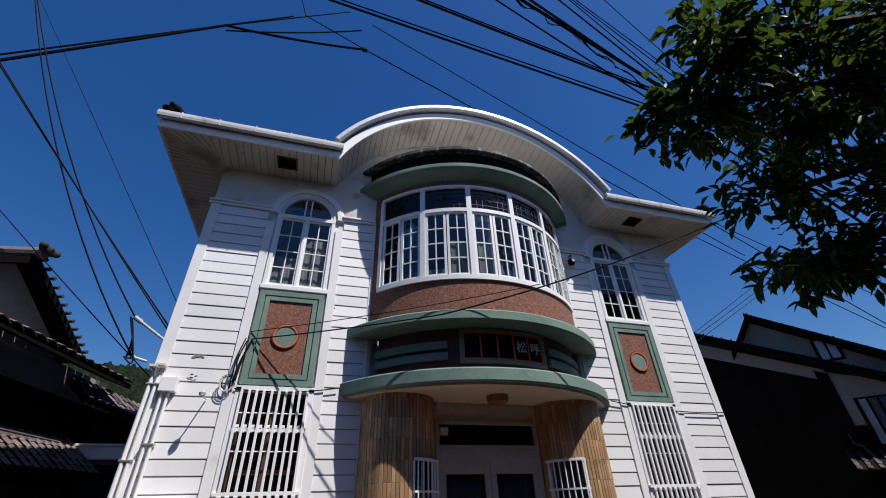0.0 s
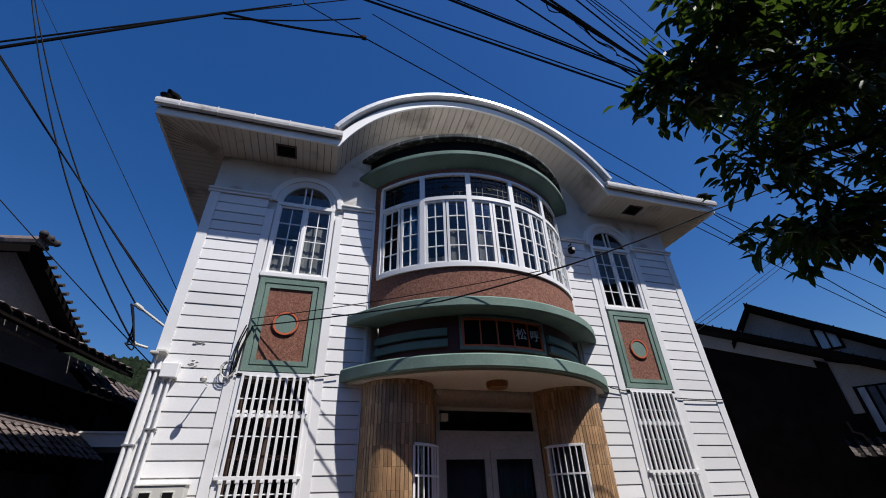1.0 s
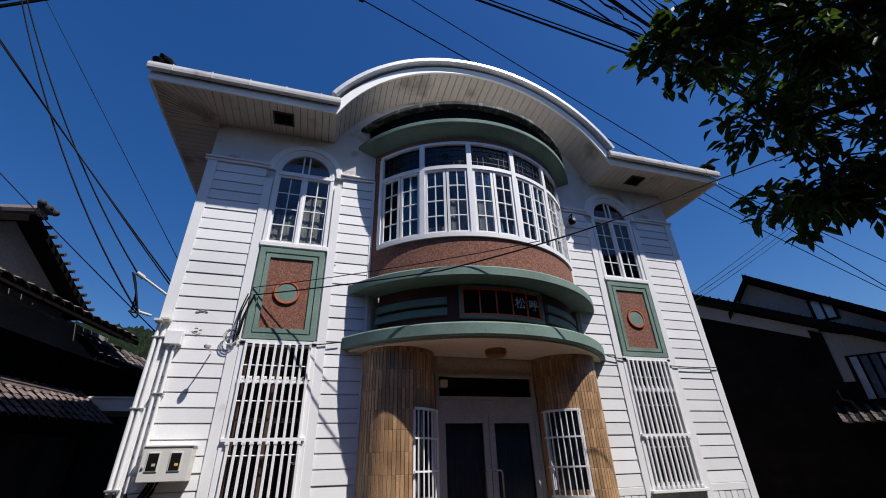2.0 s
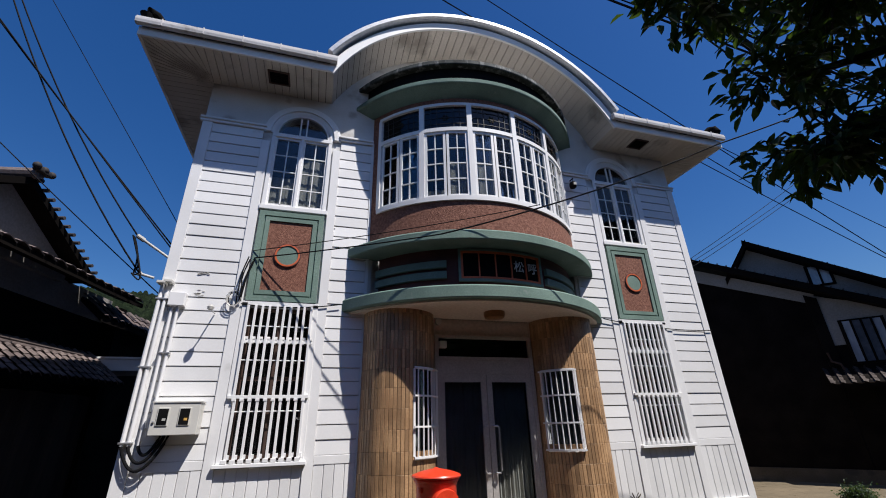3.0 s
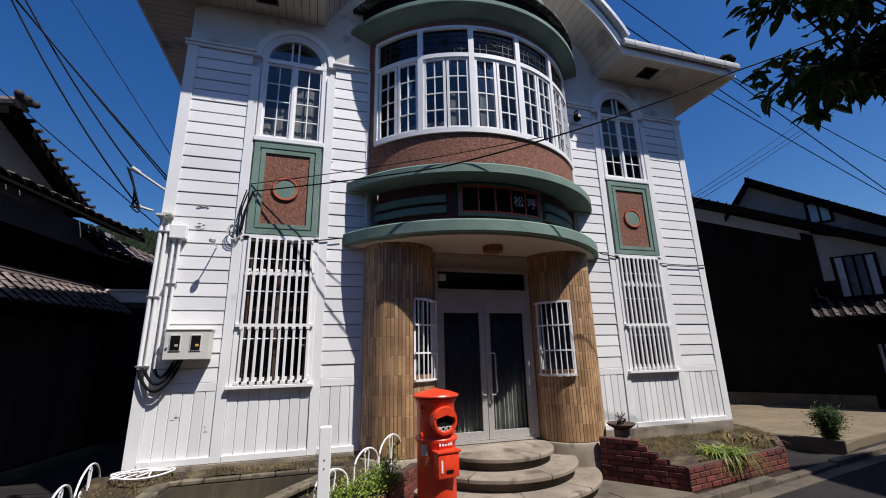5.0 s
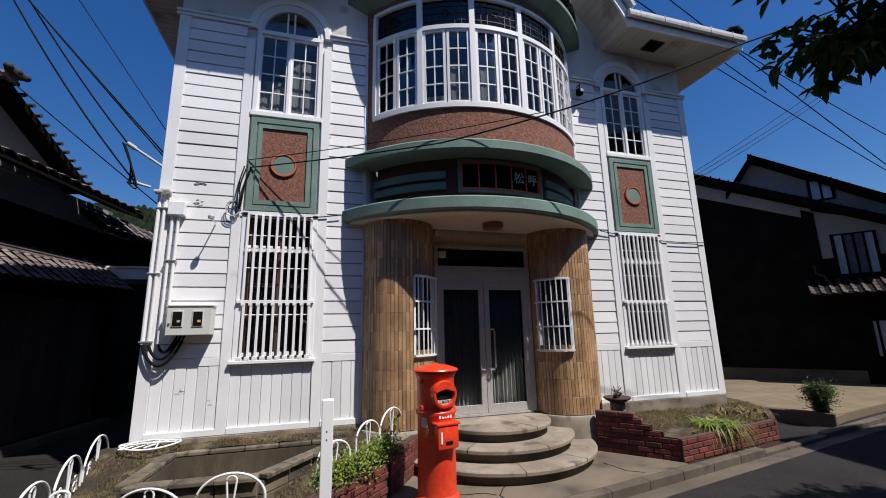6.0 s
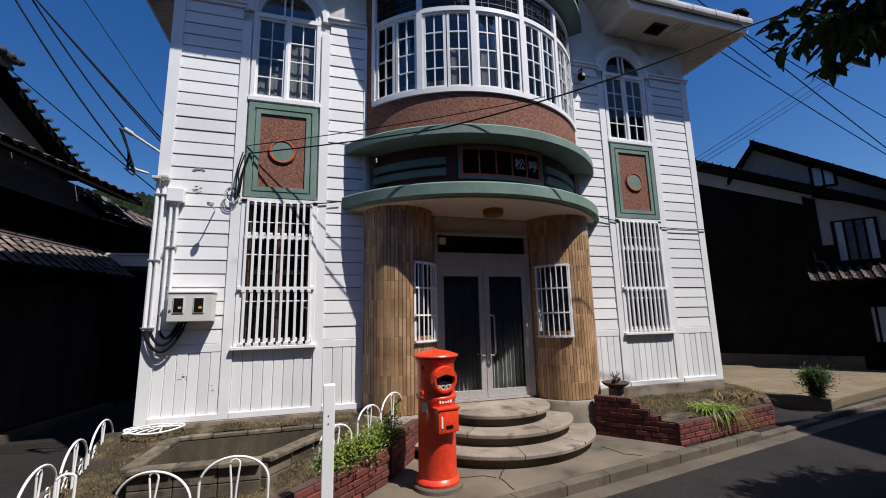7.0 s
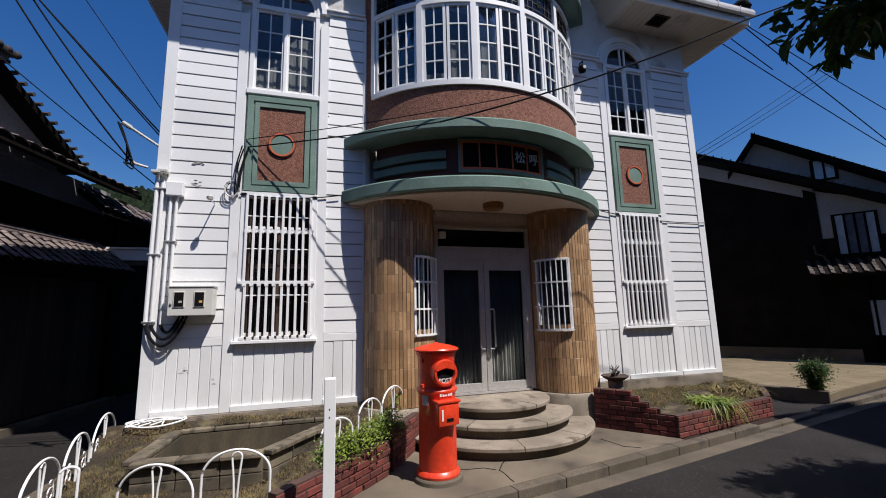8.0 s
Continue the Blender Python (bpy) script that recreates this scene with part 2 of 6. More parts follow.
def arc(bm, cx, cy, r0, r1, a0, a1, z0, z1, n=24):
    """A curved bar between two radii, two angles and two heights."""
    rows = []
    for i in range(n + 1):
        a = a0 + (a1 - a0) * i / n
        rows.append([polar(cx, cy, r0, a, z0), polar(cx, cy, r1, a, z0), polar(cx, cy, r1, a, z1), polar(cx, cy, r0, a, z1)])
    return sheet(bm, rows, close_v=True, caps=True)


def arc_profile(bm, cx, cy, prof, a0, a1, n=40):
    """A closed (radius, height) outline swept round (cx, cy)."""
    rows = [[polar(cx, cy, r, a0 + (a1 - a0) * i / n, z) for r, z in prof] for i in range(n + 1)]
    return sheet(bm, rows, close_v=True, caps=True)


def lathe(bm, prof, n=32, cx=0, cy=0):
    rows = [[polar(cx, cy, r, 360 * i / n, z) for r, z in prof] for i in range(n)]
    vs = [[bm.verts.new(p) for p in r] for r in rows]
    for i in range(n):
        for j in range(len(prof) - 1):
            bm.faces.new((vs[i][j], vs[(i + 1) % n][j], vs[(i + 1) % n][j + 1], vs[i][j + 1]))
    bm.faces.new([v[0] for v in vs][::-1])
    bm.faces.new([v[-1] for v in vs])
    return bm


def tube(bm, pts, r, n=6):
    pts = [Vector(p) for p in pts]
    rows = []
    for i, p in enumerate(pts):
        d = (pts[min(i + 1, len(pts) - 1)] - pts[max(i - 1, 0)]).normalized()
        u = d.cross(Vector((0, 0, 1)) if abs(d.z) < 0.95 else Vector((1, 0, 0))).normalized()
        v = d.cross(u)
        rr = r[i] if isinstance(r, (list, tuple)) else r
        rows.append([p + (u * math.cos(2 * math.pi * k / n) + v * math.sin(2 * math.pi * k / n)) * rr for k in range(n)])
    return sheet(bm, rows, close_v=True, caps=True)


def mirror_x(bm):
    """Adds the mirror image across x = 0."""
    g = bmesh.ops.duplicate(bm, geom=bm.verts[:] + bm.edges[:] + bm.faces[:])["geom"]
    bmesh.ops.scale(bm, vec=(-1, 1, 1), verts=[v for v in g if isinstance(v, bmesh.types.BMVert)])
    return bm

# ---- ground ----
KD = Vector((math.cos(radians(10.9)), math.sin(radians(10.9)), 0))      # the street's direction
KN = Vector((-KD.y, KD.x, 0))                                            # away from the street
K0 = Vector((-0.907, -2.2, 0))


def kerb_at(s, off=0.0, z=0.0):
    p = K0 + KD * s + KN * off
    return Vector((p.x, p.y, z))


bm = bmn()
sheet(bm, [[(x, y, -0.10) for y in (-600, -30, -12, -6, -2, 2, 6, 14, 40, 600)] for x in (-600, -40, -15, -6, -2, 2, 6, 15, 40, 600)])
tagged(link("ground", bm, ASPHALT), "worn dark grey asphalt street and lane", "ground", kind="structure")

bm = bmn()
prism(bm, [kerb_at(-0.9, 0.14, 0), kerb_at(3.02, 0.14, 0), (2.04, -0.2, 0), (2.0, 0.6, 0), (-2.2, 0.6, 0), (-2.2, -1.9, 0)][::-1], (0, 0, -0.12))
tagged(link("pavement", bm, PAVE), "cracked grey concrete pavement before the steps", "pavement", kind="structure")

kerb = tagged(link("kerb", box(bmn(), 0, 0, -0.2, 0.01, 0.01, -0.15), CONCRETE), "low worn concrete kerb beside the street", "kerb", kind="structure")
bm = box(bmn(), 0, 0, -0.2, 0.598, 0.13, 0.006, bevel=0.012)
me_kerb = link("kerb_stone", bm, CONCRETE, kerb)
me_kerb.matrix_basis = Matrix.Translation(kerb_at(-0.9)) @ pose(0, 0, 0, 0, 0, 10.9)
for i in range(1, 9):
    piece("kerb_stone", me_kerb.data, kerb, Matrix.Translation(kerb_at(-0.9 + 0.6 * i)) @ pose(0, 0, 0, 0, 0, 10.9 + random.uniform(-0.4, 0.4)))

# ---- the white western-style house ----
XW, ZB, ZC, ZS = 4.487, 0.50, 6.254, 7.0
house = thing("house", "two-storey white clapboard house with a rounded bay and arched eave", "house")
WALLS = []
for s in (-1, 1):
    for c in ((XW, 0.0, ZB, 3.42, 0.2, ZS), (2.58, 0.0, ZB, 1.78, 0.2, ZS + 0.12), (3.418, 0.0, ZB, 2.582, 0.2, 1.38), (3.418, 0.0, 3.28, 2.582, 0.2, 4.90), (XW, 0.202, ZB, XW - 0.2, 10.0, ZS)):
        WALLS.append(part("wall", box(bmn(), s * c[0], c[1], c[2], s * c[3], c[4], c[5]), PLASTER, house, "weathered white plaster wall"))
    # the wall above the arched window
    cx = s * 3.0
    pts = [(cx - 0.42, 0.0, 6.19)] + [(cx - 0.42 * math.cos(math.pi * k / 16), 0.0, 6.19 + 0.42 * math.sin(math.pi * k / 16)) for k in range(1, 17)]
    pts += [(cx + 0.42, 0.0, ZS), (cx - 0.42, 0.0, ZS)]
    WALLS.append(part("wall", prism(bmn(), pts, (0, 0.2, 0)), PLASTER, house, "weathered white plaster wall"))
part("wall", box(bmn(), -XW + 0.21, 9.8, ZB, XW - 0.21, 10.0, ZS), PLASTER, house)
part("wall", box(bmn(), -1.77, 0.15, 3.45, 1.77, 0.2, 4.3), PLASTER, house)
wall = WALLS[0]
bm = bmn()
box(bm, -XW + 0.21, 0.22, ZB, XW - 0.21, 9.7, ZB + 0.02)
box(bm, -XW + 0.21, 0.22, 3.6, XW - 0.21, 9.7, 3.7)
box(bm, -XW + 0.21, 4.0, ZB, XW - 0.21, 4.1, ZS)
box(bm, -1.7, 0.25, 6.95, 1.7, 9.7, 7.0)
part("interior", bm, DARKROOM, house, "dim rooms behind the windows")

# concrete footing
for s in (-1, 1):
    part("footing", box(bmn(), s * (XW - 0.02), -0.058, -0.1, s * 1.86, 0.3, ZB - 0.004, bevel=0.006), STONE, house, "stained pale concrete footing")
bm = box(bmn(), -7.02, 4.57, 2.955, -XW - 0.01, 5.6, 3.19)
box(bm, -7.05, 4.53, 3.195, -XW - 0.01, 5.65, 3.235)
part("side_canopy", bm, WHITE_TRIM, house, "white boxed side canopy")

# corner boards, window-side boards, base and sill boards
for s in (-1, 1):
    for nm, c in (
        ("corner_board", (XW + 0.012, -0.035, ZB, 4.355, 0.10, ZC - 0.02)), ("window_side_board", (3.615, -0.040, ZB, 3.49, 0.0, ZC - 0.25)),
        ("window_side_board", (2.51, -0.040, ZB, 2.385, 0.0, ZC - 0.25)), ("edge_strip", (1.875, -0.03, ZB, 1.83, 0.0, ZC)),
        ("base_board", (4.355, -0.05, ZB, 3.617, 0.0, ZB + 0.075)), ("base_board", (3.488, -0.05, ZB, 2.512, 0.0, ZB + 0.075)),
        ("base_board", (2.383, -0.05, ZB, 1.877, 0.0, ZB + 0.075)), ("sill_board", (4.353, -0.028, 1.318, 3.617, 0.0, 1.42)), ("sill_board", (2.383, -0.028, 1.318, 1.877, 0.0, 1.42)),
    ):
        part(nm, box(bmn(), s * c[0], c[1], c[2], s * c[3], c[4], c[5], bevel=0.005), WHITE_TRIM, house)

# moulding along the top of the boards and round the arches
for s in (-1, 1):
    bm = bmn()
    for x0, x1 in ((XW + 0.05, 3.57), (2.43, 1.845)):
        box(bm, s * x0, -0.075, ZC, s * x1, 0.0, ZC + 0.035, bevel=0.008)
        box(bm, s * x0, -0.05, ZC - 0.045, s * x1, 0.0, ZC - 0.002, bevel=0.006)
    for r0, r1, y in ((0.50, 0.57, -0.06), (0.57, 0.61, -0.035), (0.42, 0.50, -0.03)):
        rows = []
        for k in range(25):
            a = math.pi * k / 24
            c, q = math.cos(a), math.sin(a)
            rows.append([(s * 3.0 + r * c, yy, 6.19 + r * q) for r, yy in ((r0, 0.0), (r0, y), (r1, y), (r1, 0.0))])
        sheet(bm, rows, close_v=True, caps=True)
    part("moulding", bm, WHITE_TRIM, house, "white plaster cornice and arch moulding", smooth=True)


# arched upper windows
def arched_window(s):
    cx = s * 3.0
    bm = bmn()
    for x0, x1 in ((-0.47, -0.412), (0.412, 0.47), (-0.022, 0.022)):
        box(bm, cx + x0, -0.035, 4.83, cx + x1, 0.06, 6.19, bevel=0.004)
    box(bm, cx - 0.49, -0.06, 4.77, cx + 0.49, 0.06, 4.845, bevel=0.008)
    box(bm, cx - 0.47, -0.04, 6.12, cx + 0.47, 0.06, 6.19, bevel=0.004)
    rows = []
    for k in range(25):
        a = math.pi * k / 24
        rows.append([(cx + r * math.cos(a), y, 6.19 + r * math.sin(a)) for r, y in ((0.388, 0.06), (0.388, -0.03), (0.43, -0.03), (0.43, 0.06))])
    sheet(bm, rows, close_v=True, caps=True)
    for x in (-0.07, 0.03):
        box(bm, cx + x, -0.01, 6.19, cx + x + 0.022, 0.03, 6.555)
    win = part("window", bm, FRAME_WHITE, house, "white arched casement window")
    for sd in (-1, 1):
        x0, x1 = (cx - 0.412, cx - 0.022) if sd < 0 else (cx + 0.022, cx + 0.412)
        bm = bmn()
        for a, b, c, d in ((x0, x0 + 0.028, 4.845, 6.12), (x1 - 0.028, x1, 4.845, 6.12)):
            box(bm, a, -0.01, c, b, 0.035, d)
        for z in (4.845, 6.085):
            box(bm, x0 + 0.028, -0.01, z, x1 - 0.028, 0.035, z + 0.035)
        xm = (x0 + x1) / 2
        box(bm, xm - 0.008, 0.0, 4.88, xm + 0.008, 0.025, 6.085)
        for k in range(1, 4):
            z = 4.88 + 1.205 * k / 4
            box(bm, x0 + 0.028, 0.001, z - 0.008, x1 - 0.028, 0.024, z + 0.008)
        part("casement", bm, FRAME_WHITE, win)
        bm = box(bmn(), x0 + 0.02, 0.010, 4.87, x1 - 0.02, 0.014, 6.095)
        p = part("pane", bm, GLASS, win)
        p.visible_shadow = False
    bm = bmn()
    pts = [(cx + 0.395 * math.cos(math.pi * k / 20), 0.012, 6.19 + 0.395 * math.sin(math.pi * k / 20)) for k in range(21)]
    prism(bm, pts, (0, 0.004, 0))
    p = part("fanlight", bm, GLASS, win)
    p.visible_shadow = False
    # gathered curtain inside
    bm = bmn()
    rows = []
    for k in range(60):
        x = cx - 0.42 + 0.84 * k / 59
        y = 0.09 + 0.004 * math.sin(k * 0.9) + 0.002 * math.sin(k * 2.3)
        rows.append([(x, y, 4.8), (x, y, (5.80 if k > 30 else 5.42) if s < 0 else 5.95)])
    sheet(bm, rows)
    cur = part("curtain", bm, CURTAIN, win, "pale gathered curtain")


arched_window(-1)
arched_window(1)


# inlaid panels under the arched windows
def wall_panel(s):
    cx = s * 3.0
    pan = None
    for r0, r1, y in ((0.46, 0.385, -0.055), (0.385, 0.365, -0.035), (0.365, 0.305, -0.05)):
        z0, z1 = 3.358, 4.742
        rows = []
        for sx, sz in ((-1, 0), (1, 0), (1, 1), (-1, 1)):
            def at(r, yy):
                i = 0.46 - r
                return (cx + sx * r, yy, (z1 - i) if sz else (z0 + i))
            rows.append([at(r0, 0.0), at(r0, y), at(r1, y), at(r1, 0.0)])
        bm = sheet(bmn(), rows, close_u=True, close_v=True)
        if pan is None:
            pan = part("inlaid_panel", bm, GREEN, house, "green mortar frame with red-brown stucco field")
        else:
            part("inner_frame", bm, GREEN, pan)
    bm = box(bmn(), cx - 0.305, -0.03, 3.358 + 0.155, cx + 0.305, 0.0, 4.742 - 0.155)
    part("stucco_field", bm, STUCCO, pan, "rough red-brown stucco")
    for nm, r0, r1, y, m in (("ring", 0.148, 0.172, -0.055, YELLOW), ("outer_ring", 0.172, 0.183, -0.050, MAROON)):
        bm = bmn()
        rows = []
        for k in range(40):
            a = 2 * math.pi * k / 40
            rows.append([(cx + r * math.cos(a), yy, 4.05 + r * math.sin(a)) for r, yy in ((r0, -0.028), (r0, y), (r1, y), (r1, -0.028))])
        sheet(bm, rows, close_u=True, close_v=True)
        part(nm, bm, ORANGE if nm == "ring" else m, pan, "orange ring", smooth=True)
    bm = bmn()
    prism(bm, [(cx + 0.147 * math.cos(2 * math.pi * k / 40), -0.045, 4.05 + 0.147 * math.sin(2 * math.pi * k / 40)) for k in range(40)], (0, 0.02, 0))
    part("disc", bm, GREEN, pan, "green disc")


wall_panel(-1)
wall_panel(1)


# barred lower windows
def barred_window(s):
    cx = s * 2.995
    bm = bmn()
    for x0, x1 in ((-0.49, -0.42), (0.42, 0.49)):
        box(bm, cx + x0, -0.05, 1.37, cx + x1, 0.06, 3.33, bevel=0.004)
    box(bm, cx - 0.49, -0.05, 3.285, cx + 0.49, 0.06, 3.35, bevel=0.004)
    box(bm, cx - 0.52, -0.095, 1.328, cx + 0.52, 0.06, 1.37, bevel=0.006)
    win = part("window", bm, FRAME_WHITE, house, "white framed window behind bars")
    bm = bmn()
    for x0, x1 in ((-0.42, -0.37), (0.37, 0.42), (-0.03, 0.03)):
        box(bm, cx + x0, 0.06, 1.40, cx + x1, 0.10, 3.285)
    for z in (1.40, 2.32, 3.23):
        box(bm, cx - 0.37, 0.062, z, cx + 0.37, 0.098, z + 0.05)
    part("sash", bm, BROWNWOOD, win, "dark wooden sash")
    p = part("pane", box(bmn(), cx - 0.40, 0.085, 1.42, cx + 0.40, 0.089, 3.26), GLASS, win)
    p.visible_shadow = False
    bars = part("bar_frame", box(bmn(), cx - 0.475, -0.080, 2.095, cx + 0.475, -0.045, 2.135, bevel=0.003), FRAME_WHITE, house, "white painted window bars in three tiers")
    # upper bars run from the middle rail to the head, lower bars from the sill to the rail, half a step aside
    step, tiers = 0.0905, ((2.135, 3.29, 0.0), (1.372, 2.095, 0.012))
    for z0, z1, shift in tiers:
        me = None
        for k in range(10):
            x = cx - 0.407 + step * k + shift + random.uniform(-0.004, 0.004)
            lean = pose(0, 0, 0, 0, random.uniform(-0.25, 0.25), 0)
            if me is None:
                me = part("bar", box(bmn(), -0.016, -0.078, z0, 0.016, -0.048, z1, bevel=0.004), FRAME_WHITE, bars).data
                bpy.data.objects.remove(bars.children[-1])
            piece("bar", me, bars, Matrix.Translation((x, 0, z0)) @ lean @ Matrix.Translation((0, 0, -z0)))
    part("rail", box(bmn(), cx - 0.46, -0.052, 2.79, cx + 0.46, -0.030, 2.835), FRAME_WHITE, bars, "flat white rail behind the bars")
    for z in (3.010, 2.565, 1.945):
        part("rod", tube(bmn(), [(cx - 0.46, -0.042, z), (cx + 0.46, -0.042, z)], 0.008, 8), FRAME_WHITE, bars, smooth=True)
    # stepped blocks at the bar feet and under the upper rail
    foot = box(bmn(), -0.030, -0.092, 0.0, 0.030, -0.040, 0.045, bevel=0.004)
    box(foot, 0.010, -0.070, 0.045, 0.046, -0.040, 0.095, bevel=0.003)
    foot_me = quick_mesh("foot_block", foot, FRAME_WHITE)
    for z in (1.372, 2.775):
        for k in range(10):
            piece("foot_block", foot_me, bars, Matrix.Translation((cx - 0.407 + step * k + 0.006, 0.0 if z < 2 else 0.018, z)))
    for k in range(10):
        piece("notch_block", notch_me, bars, Matrix.Translation((cx - 0.407 + step * k + 0.006, 0, 2.062)))


def quick_mesh(name, bm, mat):
    me = bpy.data.meshes.new(name)
    bmesh.ops.recalc_face_normals(bm, faces=bm.faces)
    bm.to_mesh(me)
    bm.free()
    me.materials.append(mat)
    return me


notch_me = quick_mesh("notch_block", box(bmn(), -0.024, -0.084, 0.0, 0.024, -0.046, 0.034, bevel=0.003), FRAME_WHITE)
barred_window(-1)
barred_window(1)

# ---- rounded bay ----
BC, BR = 1.31, 2.267
bm = bmn()
arc(bm, 0, BC, BR - 0.12, BR, -54.6, 54.6, 4.12, 4.85, 48)
arc(bm, 0, BC, BR - 0.12, BR, -54.6, 54.6, 6.69, 7.05, 48)
for s in (-1, 1):
    arc(bm, 0, BC, BR - 0.12, BR, s * 50.2, s * 54.6, 4.85, 6.69, 4)
bay = part("bay_wall", bm, STUCCO, house, "rough red-brown stucco bay wall", smooth=True)
DR = 2.13
bm = bmn()
arc(bm, 0, BC, DR - 0.12, DR, -51.5, 51.5, 3.40, 4.12, 48)
part("bay_band", bm, MAROON, house, "dark maroon band under the ledge", smooth=True)


def ledge(name, cy, r, half, z0, z1, mat, label, top=None):
    """A thick rounded ledge that dies into the wall."""
    n = 56
    prof = [(r - 0.012, z0), (r, z0 + 0.015), (r, z1 - 0.02), (r - 0.015, z1)]
    bm = bmn()
    rows = []
    for i in range(n + 1):
        a = -half + 2 * half * i / n
        rows.append([polar(0, cy, q, a, z) for q, z in prof])
    vs = [[bm.verts.new(p) for p in row] for row in rows]
    for i in range(n):
        for j in range(3):
            bm.faces.new((vs[i][j], vs[i + 1][j], vs[i + 1][j + 1], vs[i][j + 1]))
    bm.faces.new([v[0] for v in vs])
    bm.faces.new([v[3] for v in vs][::-1]).material_index = 1     # unseen flat top, coloured dark to cut bounced light
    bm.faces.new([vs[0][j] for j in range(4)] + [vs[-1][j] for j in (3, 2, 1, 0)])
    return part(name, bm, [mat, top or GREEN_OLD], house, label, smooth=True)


def half_angle(cy, r):
    return math.degrees(math.acos((cy - 0.02) / r))


ledge("porch_canopy", 1.46, 2.632, half_angle(1.46, 2.632), 3.262, 3.44, GREEN, "rounded green mortar porch canopy")
ledge("ledge", 1.41, 2.582, half_angle(1.41, 2.582), 4.10, 4.25, GREEN, "rounded green mortar ledge")
ledge("upper_ledge", 1.38, 2.575, half_angle(1.38, 2.575), 6.93, 7.03, GREEN, "rounded green ledge above the windows")
# its unseen top is made pale to bounce light onto the arched soffit
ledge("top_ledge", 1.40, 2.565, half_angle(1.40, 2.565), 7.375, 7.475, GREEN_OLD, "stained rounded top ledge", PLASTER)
bm = bmn()
ha = half_angle(1.38, 2.55)
sheet(bm, [[polar(0, 1.38, q, -ha + 2 * ha * i / 56, zz) for q, zz in ((2.560, 6.94), (2.330, 6.80), (2.15, 6.80), (2.15, 6.94))] for i in range(57)], close_v=True, caps=True)
part("ledge_corbel", bm, GREEN, house, "tapered underside of the upper green ledge", smooth=True)
# set-back band, coloured plain black over its whole height
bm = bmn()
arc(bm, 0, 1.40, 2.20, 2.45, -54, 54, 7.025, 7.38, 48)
part("bay_neck", bm, BLACK, house, "black band set back between the ledges", smooth=True)
bm = bmn()
n = 40
h = half_angle(1.46, 2.55)
prism(bm, [polar(0, 1.46, 2.55, -h + 2 * h * i / n, 3.235) for i in range(n + 1)], (0, 0, 0.024))
part("porch_ceiling", bm, CREAM, house, "cream plaster porch ceiling")
# green stripes and the sign
for z0, z1 in ((3.80, 3.905), (3.64, 3.745)):
    for s in (-1, 1):
        bm = bmn()
        arc(bm, 0, BC, DR - 0.02, DR + 0.055, s * 21.5, s * 52.0, z0, z1, 20)
        part("stripe", bm, GREEN, house, "raised green stripe", smooth=True)

sign = part("sign_board", arc(bmn(), 0, BC, DR - 0.005, DR + 0.012, -15.6, 17.6, 3.63, 4.04, 16), BLACK, house, "black name board with orange frame")
bm = bmn()
for a0, a1, z0, z1 in ((-17.0, 19.0, 3.585, 3.625), (-17.0, 19.0, 4.05, 4.08), (-17.0, -16.0, 3.625, 4.05), (18.0, 19.0, 3.625, 4.05)):
    arc(bm, 0, BC, DR - 0.005, DR + 0.045, a0, a1, z0, z1, 16)
part("green_border", bm, GREEN, sign)
bm = bmn()
arc(bm, 0, BC, DR + 0.0, DR + 0.035, -16.0, 18.0, 3.628, 3.66, 16)
arc(bm, 0, BC, DR + 0.0, DR + 0.035, -16.0, 18.0, 4.02, 4.05, 16)
for k in range(6):
    a = -15.6 + 33.2 * k / 5
    arc(bm, 0, BC, DR + 0.0, DR + 0.032, a - (0.45 if k in (0, 5) else 0.22), a + (0.45 if k in (0, 5) else 0.22), 3.66, 4.02, 1)
part("orange_frame", bm, ORANGE, sign)
SIGNTEXT = material("silver_letters", (0.62, 0.63, 0.62), (0.5, 0.5, 0.5), 0.4, 0.2, fine=40, bump=0.0)
for ch, a in (("松", 7.8), ("呼", 14.3)):
    cu = bpy.data.curves.new("letter", "FONT")
    cu.body, cu.size, cu.align_x, cu.align_y, cu.extrude = ch, 0.185, "CENTER", "CENTER", 0.006
    ob = new("letter", cu)
    ob.matrix_world = Matrix.Translation(polar(0, BC, DR + 0.022, a, 3.84)) @ pose(0, 0, 0, 90, 0, a)
    cu.materials.append(SIGNTEXT)
    bpy.context.view_layer.update()
    me = bpy.data.meshes.new_from_object(ob.evaluated_get(bpy.context.evaluated_depsgraph_get()))
    mw = ob.matrix_world.copy()
    bpy.data.objects.remove(ob)
    lt = new("letter", me)
    lt.parent = sign
    lt.matrix_basis = mw

# the curved window of the bay: five units, each with two casements and a transom light
bm = bmn()
arc(bm, 0, BC, BR - 0.06, BR + 0.03, -50.4, 50.4, 4.83, 4.905, 60)
arc(bm, 0, BC, BR - 0.06, BR + 0.02, -50.4, 50.4, 6.125, 6.195, 60)
arc(bm, 0, BC, BR - 0.06, BR + 0.02, -50.4, 50.4, 6.645, 6.70, 60)
MULLIONS = []
for a in (-50, -30, -10, 10, 30, 50):
    w = 1.05 if abs(a) < 45 else 0.8
    MULLIONS.append((a, w))
bay_window = part("bay_window", bm, FRAME_WHITE, house, "curved white window of five units")
for a, w in MULLIONS:
    part("mullion", arc(bmn(), 0, BC, BR - 0.06, BR + 0.022, a - w, a + w, 4.905, 6.645, 2), FRAME_WHITE, bay_window)
bm = bmn()
L0, L1 = -4.30, 4.30
for a, b in ((-4.35, -3.35), (3.35, 4.35)):
    arc(bm, 0, 0, BR - 0.045, BR - 0.0, a, b, 4.905, 6.125, 1)
